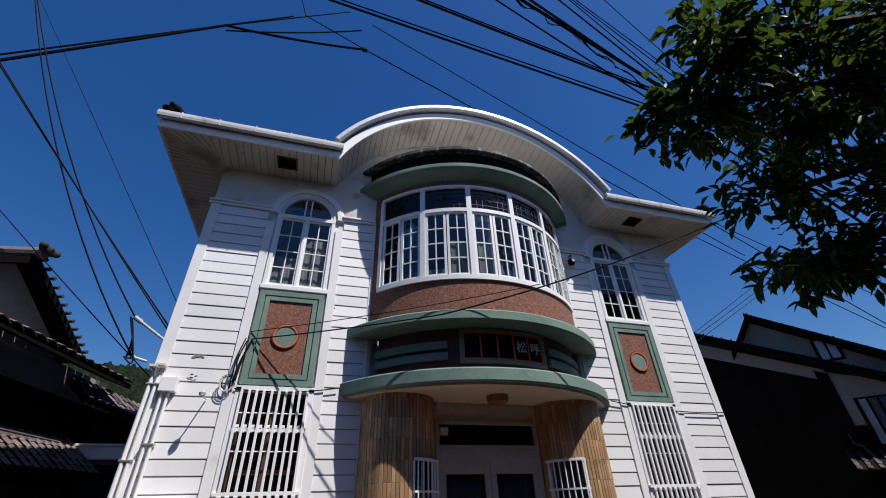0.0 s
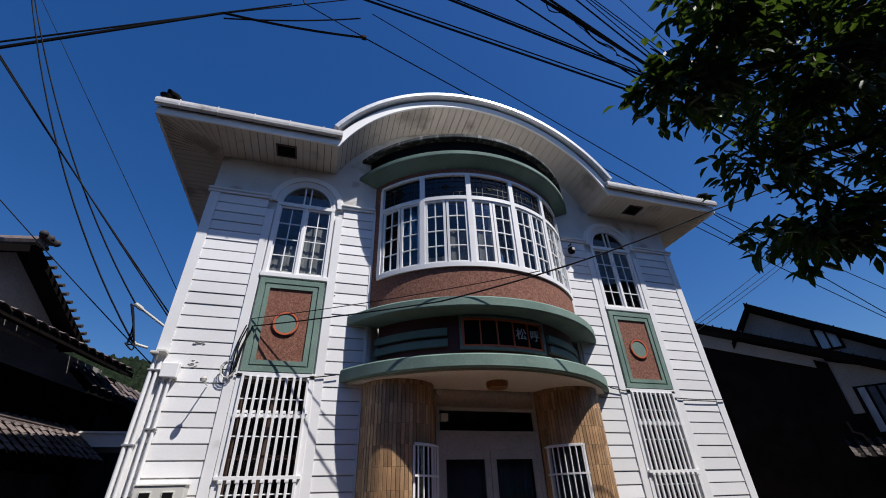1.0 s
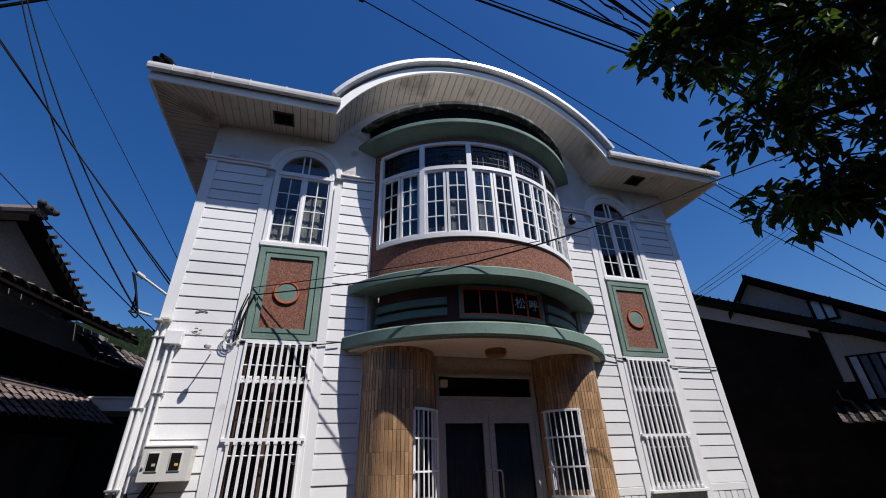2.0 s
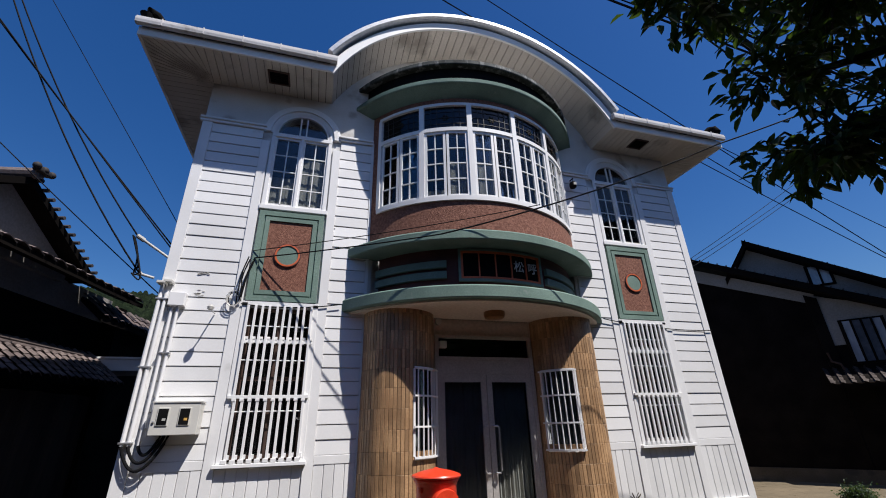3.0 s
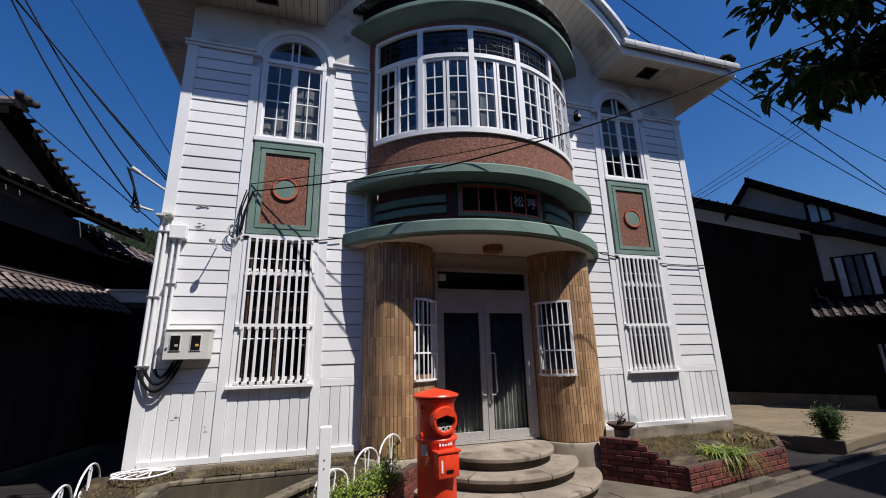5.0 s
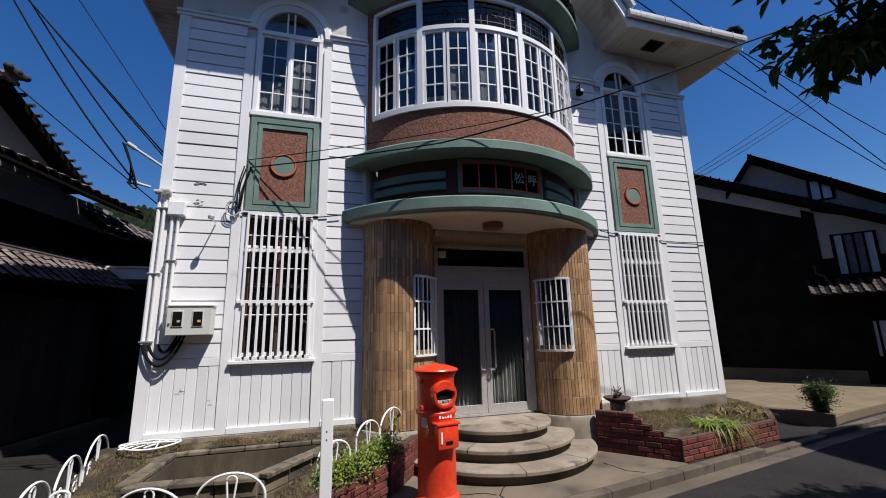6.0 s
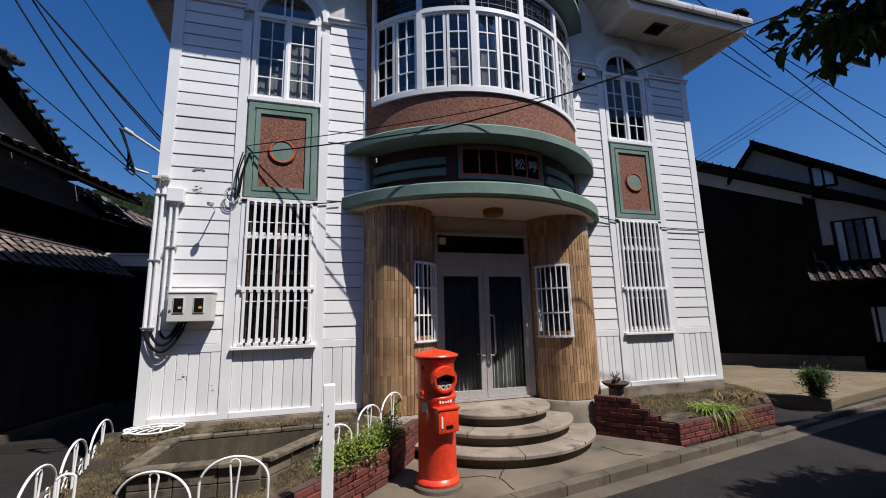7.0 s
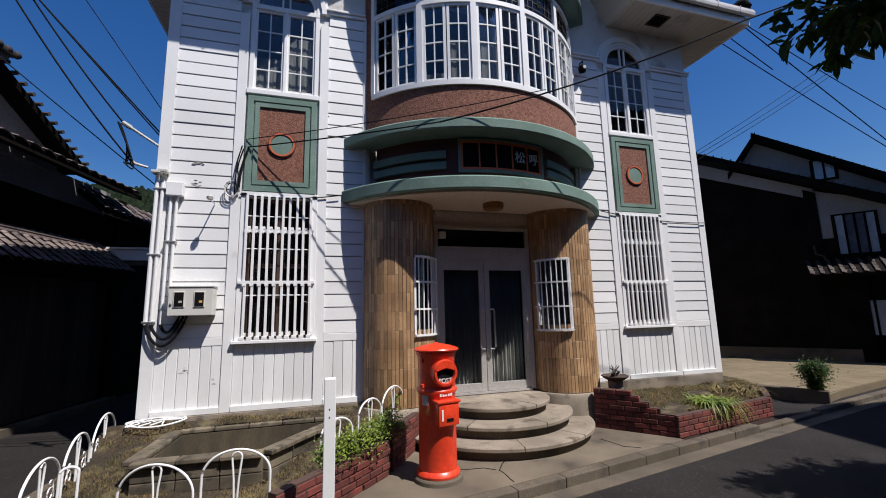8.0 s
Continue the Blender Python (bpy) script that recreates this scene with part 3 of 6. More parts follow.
for z in (4.905, 6.085):
    arc(bm, 0, 0, BR - 0.045, BR - 0.0, -3.35, 3.35, z, z + 0.04, 3)
arc(bm, 0, 0, BR - 0.035, BR - 0.01, -0.22, 0.22, 4.945, 6.085, 1)
for k in (1, 2, 3):
    z = 4.945 + 1.14 * k / 4
    arc(bm, 0, 0, BR - 0.035, BR - 0.011, -3.35, 3.35, z - 0.009, z + 0.009, 3)
casement = bpy.data.meshes.new("casement")
bmesh.ops.recalc_face_normals(bm, faces=bm.faces)
bm.to_mesh(casement)
bm.free()
casement.materials.append(FRAME_WHITE)
bm = bmn()
arc(bm, 0, 0, BR - 0.026, BR - 0.022, -3.5, 3.5, 4.93, 6.10, 1)
pane = bpy.data.meshes.new("pane")
bmesh.ops.recalc_face_normals(bm, faces=bm.faces)
bm.to_mesh(pane)
bm.free()
pane.materials.append(GLASS)
bm = bmn()
arc(bm, 0, 0, BR - 0.03, BR - 0.025, -9.0, 9.0, 6.19, 6.65, 4)
tpane = bpy.data.meshes.new("transom_pane")
bmesh.ops.recalc_face_normals(bm, faces=bm.faces)
bm.to_mesh(tpane)
bm.free()
tpane.materials.append(GLASS_DARK)
LEAD = material("lead_strip", (0.030, 0.030, 0.034), (0.02, 0.02, 0.024), 0.6, 0.0, fine=40, bump=0.0)
STAINED = material("stained_rosette", (0.060, 0.032, 0.024), (0.02, 0.035, 0.028), 0.9, spec=0.1, fine=30, big=20, bump=0.1)
for u in range(5):
    c = -40 + 20 * u
    for d in (-4.55, 4.55):
        m = Matrix.Translation((0, BC, 0)) @ pose(0, 0, 0, 0, 0, c + d)
        piece("casement", casement, bay_window, m)
        p = piece("pane", pane, bay_window, m @ pose(0, 0, 0, 0, 0, random.uniform(-0.15, 0.15)))
        p.visible_shadow = False
    m = Matrix.Translation((0, BC, 0)) @ pose(0, 0, 0, 0, 0, c)
    p = piece("transom_light", tpane, bay_window, m)
    p.visible_shadow = False
    bm = bmn()
    for a in (-6.2, -3.6, 3.6, 6.2):
        arc(bm, 0, BC, BR - 0.024, BR - 0.016, c + a - 0.12, c + a + 0.12, 6.2, 6.64, 1)
    for z in (6.30, 6.42, 6.54):
        arc(bm, 0, BC, BR - 0.023, BR - 0.017, c - 9, c + 9, z - 0.005, z + 0.005, 4)
    part("leading", bm, LEAD, bay_window)
    bm = bmn()
    for k in range(6):
        a2 = math.pi * k / 3
        aa, zz = c + 1.1 * math.cos(a2), 6.42 + 0.045 * math.sin(a2)
        arc(bm, 0, BC, BR - 0.022, BR - 0.012, aa - 0.35, aa + 0.35, zz - 0.014, zz + 0.014, 1)
    part("rosette", bm, STAINED, bay_window)
# curtains inside the bay
bm = bmn()
rows = []
for k in range(160):
    a = -49 + 98 * k / 159
    r = BR - 0.13 + 0.005 * math.sin(k * 1.3)
    rows.append([polar(0, BC, r, a, 4.7), polar(0, BC, r, a, 6.12 if a > -1 else (5.62 if a > -21 else 5.1))])
part("curtain", sheet(bmn(), rows), CURTAIN, bay_window, "pale half curtain")

# ---- porch ----
CX, CY, CR = 1.335, 0.03, 0.508
tile_bm = box(bmn(), -0.0235, -0.012, 0.0, 0.0235, 0.010, 0.2462)
tile_me = bpy.data.meshes.new("tile")
bmesh.ops.bevel(tile_bm, geom=[e for e in tile_bm.edges if all(v.co.y < 0 for v in e.verts)], offset=0.003, segments=1, affect="EDGES")
bmesh.ops.recalc_face_normals(tile_bm, faces=tile_bm.faces)
tile_bm.to_mesh(tile_me)
tile_bm.free()
tile_me.materials.append(TILE)
COLUMNS = []
for s in (-1, 1):
    bm = bmn()
    a_lo, a_hi = 14.5, 74.0
    def seg(a0, a1, z0, z1):
        a, b = (-s * a0, -s * a1)
        arc(bm, s * CX, CY, 0.35, CR - 0.006, min(a, b), max(a, b), z0, z1, max(2, int(abs(a1 - a0) / 6)))
    seg(-110, 110, 0.45, 1.36)
    seg(-110, 110, 2.45, 3.25)
    seg(-110, a_lo, 1.36, 2.45)
    seg(a_hi, 110, 1.36, 2.45)
    col = part("porch_column", bm, GROUT, house, "round porch column clad in tan tiles", smooth=True)
    COLUMNS.append((s, col))
    # plinth
    bm = bmn()
    lathe(bm, [(0.575, -0.05), (0.575, 0.40), (0.555, 0.44), (0.50, 0.452)], 48, s * CX, CY)
    part("plinth", bm, STONE, house, "rounded concrete plinth", smooth=True)
    # curved barred window
    bm = bmn()
    A = sorted((-s * a_lo, -s * a_hi))
    arc(bm, s * CX, CY, CR - 0.05, CR + 0.02, A[0], A[1], 1.345, 1.385, 10)
    arc(bm, s * CX, CY, CR - 0.05, CR + 0.015, A[0], A[1], 2.43, 2.46, 10)
    for a in A:
        arc(bm, s * CX, CY, CR - 0.05, CR + 0.015, a - 1.6, a + 1.6, 1.385, 2.43, 1)
    cw = part("curved_window", bm, FRAME_WHITE, house, "curved window with white bars", smooth=True)
    bars = []
    for k in range(7):
        a = A[0] + (A[1] - A[0]) * (k + 0.5) / 7
        bm = bmn()
        p0 = polar(s * CX, CY, CR + 0.045, a, 0)
        tube(bm, [(p0[0], p0[1], 1.37), (p0[0], p0[1], 2.45)], 0.010, 8)
        part("bar", bm, FRAME_WHITE, cw, smooth=True)
    for z in (1.37, 1.72, 2.09, 2.435):
        bm = bmn()
        arc(bm, s * CX, CY, CR + 0.03, CR + 0.055, A[0] - 1, A[1] + 1, z - 0.011, z + 0.011, 10)
        part("rail", bm, FRAME_WHITE, cw, smooth=True)
    bm = bmn()
    arc(bm, s * CX, CY, CR - 0.035, CR - 0.031, A[0], A[1], 1.38, 2.44, 8)
    p = part("pane", bm, GLASS, cw)
    p.visible_shadow = False
    bm = bmn()
    rows = []
    for k in range(30):
        a = A[0] + (A[1] - A[0]) * k / 29
        r = CR - 0.11 + 0.012 * math.sin(k * 1.7)
        rows.append([polar(s * CX, CY, r, a, 1.37), polar(s * CX, CY, r, a, 2.44)])
    part("curtain", sheet(bm, rows), CURTAIN, cw, "pale curtain")

# the entrance
bm = bmn()
box(bm, -0.86, 0.06, 2.985, 0.86, 0.2, 3.24)
for s in (-1, 1):
    box(bm, s * 0.90, 0.04, 0.45, s * 0.79, 0.2, 3.24)
part("porch_wall", bm, CREAM, house, "cream plaster over the doors")
bm = bmn()
for s in (-1, 1):
    box(bm, s * 0.795, 0.0, 0.48, s * 0.735, 0.12, 2.985, bevel=0.003)
for z0, z1 in ((2.94, 2.985), (2.42, 2.66)):
    box(bm, -0.735, 0.0 if z1 > 2.8 else 0.01, z0, 0.735, 0.12, z1, bevel=0.003)
box(bm, -0.735, 0.0, 2.62, 0.735, -0.012, 2.665)
box(bm, -0.735, 0.0, 0.46, 0.735, 0.12, 0.49)
doorway = part("door_frame", bm, ALU, house, "pale aluminium door frame with transom")
p = part("transom_pane", box(bmn(), -0.735, 0.05, 2.66, 0.735, 0.054, 2.94), GLASS_DARK, doorway)
p.visible_shadow = False
for s in (-1, 1):
    bm = bmn()
    x0, x1 = (-0.735, -0.004) if s < 0 else (0.004, 0.735)
    for a, b in ((x0, x0 + 0.085), (x1 - 0.085, x1)):
        box(bm, a, 0.02, 0.495, b, 0.065, 2.42, bevel=0.003)
    for z0, z1 in ((0.495, 0.61), (2.305, 2.42)):
        box(bm, x0 + 0.085, 0.022, z0, x1 - 0.085, 0.063, z1)
    door = part("door", bm, ALU, house, "glazed aluminium door leaf")
    p = part("pane", box(bmn(), x0 + 0.08, 0.040, 0.60, x1 - 0.08, 0.044, 2.31), GLASS, door)
    p.visible_shadow = False
    bm = bmn()
    x = s * 0.050
    tube(bm, [(x, 0.02, 1.70), (x, -0.045, 1.70), (x + s * 0.05, -0.060, 1.70), (x + s * 0.068, -0.060, 1.67), (x + s * 0.068, -0.060, 1.14), (x + s * 0.05, -0.060, 1.11), (x, -0.045, 1.11), (x, 0.02, 1.11)],
         0.013, 8)
    part("handle", bm, STEEL, door, "long steel pull handle", smooth=True)
    bm = bmn()
    rows = []
    for k in range(60):
        xx = x0 + 0.05 + (x1 - x0 - 0.1) * k / 59
        y = 0.17 + 0.022 * math.sin(k * 0.95 + s) + 0.01 * math.sin(k * 2.3)
        rows.append([(xx, y, 0.56), (xx, y, 2.38)])
    part("curtain", sheet(bm, rows), DOOR_CURTAIN, door, "hanging pale curtain behind the glass")
bm = bmn()
lathe(bm, [(0.02, 3.232), (0.155, 3.232), (0.155, 3.19), (0.14, 3.15), (0.10, 3.135), (0.02, 3.132)], 32, -0.02, -0.50)
part("porch_lamp", bm, WOODLAMP, house, "round amber porch ceiling lamp", smooth=True)

# small fittings on the porch wall
part("notice_box", box(bmn(), -0.724, -0.03, 2.791, -0.614, 0.06, 2.891, bevel=0.006), METERBOX, house, "small pale box beside the transom")
part("door_bell", tube(bmn(), [(-0.725, 0.06, 3.186), (-0.725, 0.0, 3.186)], 0.05, 16), METERBOX, house, "round pale bell on the porch wall", smooth=True)

# steps
JOINTS = {0.15: (-8.0, 30.0), 0.30: (14.0, -38.0), 0.45: (22.0,)}
steps = thing("entrance_steps", "three worn rounded stone steps before the doors", "steps")
for r, z in ((1.41, 0.15), (1.13, 0.30), (0.83, 0.45)):
    # risers coloured darker than the treads to carry the shade below the nosing
    bm = bmn()
    sheet(bm, [[polar(0, -0.1, q, -90 + 180 * i / 48, zz) for q, zz in ((r - 0.06, z - 0.16), (r - 0.06, z - 0.050), (r - 0.10, z - 0.050))] for i in range(49)])
    part("riser", bm, CONCRETE, steps, "stained cement riser with shade in its brown colour", smooth=True)
    prof = [(r - 0.10, z - 0.055), (r - 0.01, z - 0.055), (r, z - 0.045), (r, z - 0.014), (r - 0.010, z - 0.003), (r - 0.03, z)]
    bm = bmn()
    rows = [[polar(0, -0.1, q, -90 + 180 * i / 48, zz) for q, zz in prof] for i in range(49)]
    vs = [[bm.verts.new(p) for p in row] for row in rows]
    for i in range(48):
        for j in range(len(prof) - 1):
            bm.faces.new((vs[i][j], vs[i + 1][j], vs[i + 1][j + 1], vs[i][j + 1]))
    top = [v[-1] for v in vs]
    bm.faces.new(top + [bm.verts.new((top[-1].co.x, 0.05, z)), bm.verts.new((top[0].co.x, 0.05, z))])
    part("tread", bm, STONE, steps, smooth=True)
    for a in JOINTS[z]:
        m = Matrix.Translation((0, -0.1, 0)) @ pose(0, 0, 0, 0, 0, a)
        part("joint", box(bmn(), -0.004, -r - 0.0015, z - 0.050, 0.004, -r + 0.30, z + 0.0012, m), SOIL, steps, "dark open joint across the tread")

# ---- eaves and roof ----
EL, ER, EY = -5.30, 5.33, -0.73
AX, AH, AC, AR = 0.04, 2.647, 5.736, 2.929      # the arched eave: centre, half width, centre height, radius
BW = 0.118
soffit = part("soffit", box(bmn(), EL + 0.02, EY + 0.01, ZS + 0.034, -AH, 0.05, ZS + 0.05), SOFFIT, house, "grey-white boarded soffit with open joints")


def soffit_board(pts):
    """One board of the soffit, 30 mm thick."""
    part("soffit_board", prism(bmn(), pts, (0, 0, 0.03)), SOFFIT, soffit)



z = ZS
for s, xe in ((-1, EL), (1, ER)):
    xc = s * XW
    x = AH - 0.01 + s * AX
    while x < XW - 0.01:
        x1 = min(x + BW, XW)
        soffit_board([(s * (x + 0.005), EY, z), (s * (x1 - 0.005), EY, z), (s * (x1 - 0.005), 0.05, z), (s * (x + 0.005), 0.05, z)])
        x += BW
    # fan at the corner
    outer = [(xc + (xe - xc) * k / 6, EY) for k in range(7)] + [(xe, EY + (0.0 - EY) * k / 8) for k in range(1, 9)]
    for k in range(len(outer) - 1):
        a, b = Vector((*outer[k], z)), Vector((*outer[k + 1], z))
        c = Vector((xc, 0, z))
        d = (b - a).normalized() * 0.008
        soffit_board([a + d, b - d, c])
    y = 0.0
    while y < 9.9:
        soffit_board([(xc - s * 0.0, y + 0.004, z), (xe, y + 0.004, z), (xe, y + BW - 0.004, z), (xc, y + BW - 0.004, z)])
        y += BW
a_end = math.degrees(math.asin(AH / AR))
nb = 44
for k in range(nb):
    a0, a1 = -a_end + 2 * a_end * k / nb + 0.11, -a_end + 2 * a_end * (k + 1) / nb - 0.11
    pts = []
    for a in (a0, a1):
        pts.append((AX + AR * math.sin(radians(a)), AC + AR * math.cos(radians(a))))
    soffit_board([(pts[0][0], EY, pts[0][1]), (pts[1][0], EY, pts[1][1]), (pts[1][0], 0.25, pts[1][1]), (pts[0][0], 0.25, pts[0][1])])

# backing over the soffit joints and roof body
bm = bmn()
for s, xe in ((-1, EL), (1, ER)):
    box(bm, AX + s * (AH + 0.025), EY + 0.01, ZS + 0.032, xe - s * 0.01, 10.3, ZS + 0.06)
rows = []
for k in range(41):
    a = -a_end + 2 * a_end * k / 40
    q, c = math.sin(radians(a)), math.cos(radians(a))
    rows.append([(AX + (AR + 0.035) * q, EY + 0.01, AC + (AR + 0.035) * c), (AX + (AR + 0.035) * q, 6.0, AC + (AR + 0.035) * c)])
sheet(bm, rows)
part("roof_underlay", bm, DARKWOOD, house)
# plaster tympanum above the wall under the arch
bm = bmn()
pts = [(AX + AR * math.sin(radians(-a_end + 2 * a_end * k / 40)), 0.004, AC + AR * math.cos(radians(-a_end + 2 * a_end * k / 40)) + 0.01) for k in range(41)]
prism(bm, pts + [(AX + AH, 0.004, 6.8), (AX - AH, 0.004, 6.8)], (0, 0.12, 0))
part("gable_wall", bm, PLASTER, house, "weathered plaster under the arched eave")

# fascia boards and gutters
bm = bmn()
for s, xe in ((-1, EL), (1, ER)):
    box(bm, AX + s * (AH - 0.005), EY - 0.035, ZS - 0.02, xe + s * 0.0, EY, ZS + 0.13, bevel=0.004)
    box(bm, xe, EY - 0.035, ZS - 0.02, xe + s * 0.035, 10.2, ZS + 0.13)
n = 60
rows = []
for k in range(n + 1):
    a = -a_end - 0.6 + 2 * (a_end + 0.6) * k / n
    q, c = math.sin(radians(a)), math.cos(radians(a))
    rows.append([(AX + r * q, y, AC + r * c) for r, y in ((AR - 0.02, EY), (AR - 0.02, EY - 0.04), (AR + 0.12, EY - 0.04), (AR + 0.12, EY))])
sheet(bm, rows, close_v=True, caps=True)
part("fascia", bm, WHITE_TRIM, house, "white painted fascia board", smooth=True)
for s, xe in ((-1, EL), (1, ER)):
    bm = bmn()
    xs = [AX + s * (AH - 0.045), xe + s * 0.06]
    prof = [(EY - 0.05, ZS + 0.13), (EY - 0.10, ZS + 0.105), (EY - 0.135, ZS + 0.12), (EY - 0.145, ZS + 0.165), (EY - 0.145, ZS + 0.20), (EY - 0.13, ZS + 0.215),
            (EY - 0.13, ZS + 0.235), (EY - 0.05, ZS + 0.235)]
    sheet(bm, [[(x, y, z) for y, z in prof] for x in xs], close_v=True, caps=True)
    m = 5
    for k in range(m):
        x = s * (2.88 + 2.15 * k / (m - 1))
        box(bm, x - 0.007, EY - 0.149, ZS + 0.115, x + 0.007, EY - 0.04, ZS + 0.238)
    part("gutter", bm, GUTTER, house, "weathered white box gutter with brackets")
bm = bmn()
rows = []
a2 = math.degrees(math.asin((AH + 0.115) / (AR + 0.265)))
for k in range(n + 1):
    a = -a2 + 2 * a2 * k / n
    q, c = math.sin(radians(a)), math.cos(radians(a))
    rows.append([(AX + (AR + r) * q, y, AC + (AR + r) * c) for r, y in ((0.172, 6.0), (0.172, EY - 0.10), (0.187, EY - 0.14), (0.255, EY - 0.14), (0.265, EY - 0.10), (0.265, 6.0))])
sheet(bm, rows, close_v=True, caps=True)
part("arched_roof", bm, ROOF_METAL, house, "pale metal arched roof edge", smooth=True)
bm = bmn()
rows = []
for s, xe in ((-1, EL), (1, ER)):
    box(bm, AX + s * (AH - 0.025), EY - 0.08, ZS + 0.24, xe + s * 0.06, 10.3, ZS + 0.26)
    prism(bm, [(AX + s * (AH + 0.07), EY + 0.9, ZS + 0.26), (xe - s * 0.4, EY + 0.9, ZS + 0.26), (xe - s * 0.4, 9.8, ZS + 0.26), (AX + s * (AH + 0.07), 9.8, ZS + 0.26)], (0, 0, 0.2))
roof_flat = part("roof", bm, ROOF_TILE, house, "dark tiled roof")
for s, xe in ((-1, EL), (1, ER)):
    base = Vector((xe - s * 0.02, EY - 0.06, ZS + 0.24))
    back = Vector((-s * 0.75, 0.62, 0)).normalized()
    pts = [base + back * 0.02 + Vector((0, 0, 0.02)), base + Vector((0, 0, 0.10)), base + back * 0.03 + Vector((0, 0, 0.19)), base + back * 0.12 + Vector((0, 0, 0.20)),
           base + back * 0.20 + Vector((0, 0, 0.14)), base + back * 0.34 + Vector((0, 0, 0.09)), base + back * 0.75 + Vector((0, 0, 0.10))]
    part("ridge_end", tube(bmn(), pts, [0.05, 0.085, 0.075, 0.07, 0.065, 0.06, 0.055], 12), BLACK, house, "dark curled ridge-end tile", smooth=True)
# soffit vents
for cx in (-3.45, 3.53):
    bm = bmn()
    for a, b, c, d in ((-0.165, -0.54, 0.165, -0.515), (-0.165, -0.275, 0.165, -0.25), (-0.165, -0.515, -0.14, -0.275), (0.14, -0.515, 0.165, -0.275)):
        box(bm, cx + a, b, ZS - 0.02, cx + c, d, ZS - 0.002)
    vent = part("soffit_vent", bm, BROWNWOOD, house, "square soffit vent")
    bm = box(bmn(), cx - 0.14, -0.515, ZS - 0.006, cx + 0.14, -0.275, ZS - 0.003)
    part("backing", bm, BLACK, vent)
    for k in range(6):
        bm = box(bmn(), cx - 0.135, -0.50 + 0.038 * k, ZS - 0.014, cx + 0.135, -0.492 + 0.038 * k, ZS - 0.007)
        part("slat", bm, BLACK, vent)


# ---- postbox ----
def postbox(x, y):
    pb = thing("postbox", "round red pillar postbox on the concrete pavement", "postbox", at=(x, y, 0))
    bm = lathe(bmn(), [(0.255, 0.0), (0.25, 0.035), (0.235, 0.05), (0.20, 0.055)], 40)
    part("foot_slab", bm, CONCRETE, pb, "dirty concrete foot slab", smooth=True)
    bm = lathe(bmn(), [(0.205, 0.05), (0.222, 0.055), (0.225, 0.075), (0.212, 0.10), (0.196, 0.115), (0.193, 0.84), (0.198, 0.85), (0.212, 0.865), (0.214, 0.885),
                       (0.20, 0.90), (0.193, 0.91), (0.193, 1.20), (0.20, 1.215), (0.205, 1.235), (0.19, 1.24)], 48)
    part("body", bm, RED, pb, smooth=True)
    bm = lathe(bmn(), [(0.19, 1.232), (0.212, 1.238), (0.218, 1.255), (0.212, 1.268), (0.235, 1.272), (0.24, 1.285), (0.232, 1.297), (0.15, 1.325), (0.06, 1.343),
                       (0.03, 1.347), (0.022, 1.353), (0.012, 1.357)], 48)
    part("cap", bm, RED, pb, "low domed red cap", smooth=True)
    # rounded mouth with hood, turned a little to the camera's right
    turn = pose(0, 0, 0, 0, 0, 10)
    bm = bmn()
    rows = []
    for k in range(36):
        a = 2 * math.pi * k / 36
        rows.append([(r * math.cos(a), yy, 1.06 + r * math.sin(a)) for r, yy in ((0.135, -0.14), (0.135, -0.215), (0.125, -0.228), (0.105, -0.23), (0.097, -0.215), (0.097, -0.16))])
    sheet(bm, rows, close_u=True)
    bm.faces.new([bm.verts.new((0.097 * math.cos(2 * math.pi * k / 36), -0.165, 1.06 + 0.097 * math.sin(2 * math.pi * k / 36))) for k in range(36)])
    bmesh.ops.transform(bm, matrix=turn, verts=bm.verts)
    mouth = part("mouth", bm, RED, pb, "raised round mouth", smooth=True)
    bm = bmn()
    prism(bm, [(0.095 * math.cos(2 * math.pi * k / 36), -0.20, 1.06 + 0.095 * math.sin(2 * math.pi * k / 36)) for k in range(20, 35)] + [(0.092, -0.20, 1.075), (0, -0.20, 1.10), (-0.092, -0.20, 1.075)], (0, 0.03, 0))
    bmesh.ops.transform(bm, matrix=turn, verts=bm.verts)
    part("slot", bm, BLACK, mouth, "black letter slot")
    bm = bmn()
    prof = []
    for k in range(13):
        a = radians(20 + 140 * k / 12)
        prof.append((0.128 * math.cos(a), 1.06 + 0.128 * math.sin(a)))
    prism(bm, [(px, -0.235, pz) for px, pz in prof] + [(-0.10, -0.235, 1.085), (0.0, -0.235, 1.115), (0.10, -0.235, 1.085)], (0, 0.05, 0))
    bmesh.ops.transform(bm, matrix=turn, verts=bm.verts)
    part("hood", bm, RED, mouth)
    cu = bpy.data.curves.new("word", "FONT")
    cu.body, cu.size, cu.align_x, cu.extrude = "POST", 0.062, "CENTER", 0.002
    ob = new("word", cu)
    bpy.context.view_layer.update()
    me = bpy.data.meshes.new_from_object(ob.evaluated_get(bpy.context.evaluated_depsgraph_get()))
    bpy.data.objects.remove(ob)
    me.materials.append(FRAME_WHITE)
    w = new("word", me)
    w.parent = pb
    w.matrix_basis = turn @ pose(0, -0.206, 0.966, 90, 0, 0)
    tagged(w, "white raised word POST")
    # collection door with keyhole plate
    bm = box(bmn(), -0.115, -0.262, 0.56, 0.115, -0.15, 0.78, bevel=0.012)
    box(bm, -0.13, -0.272, 0.775, 0.13, -0.15, 0.80, bevel=0.006)
    t2 = pose(0, 0, 0, 0, 0, 12)
    bmesh.ops.transform(bm, matrix=t2, verts=bm.verts)
    door = part("collection_door", bm, RED, pb, "projecting red collection door", smooth=True)
    bm = box(bmn(), -0.085, -0.268, 0.615, -0.068, -0.26, 0.72, t2)
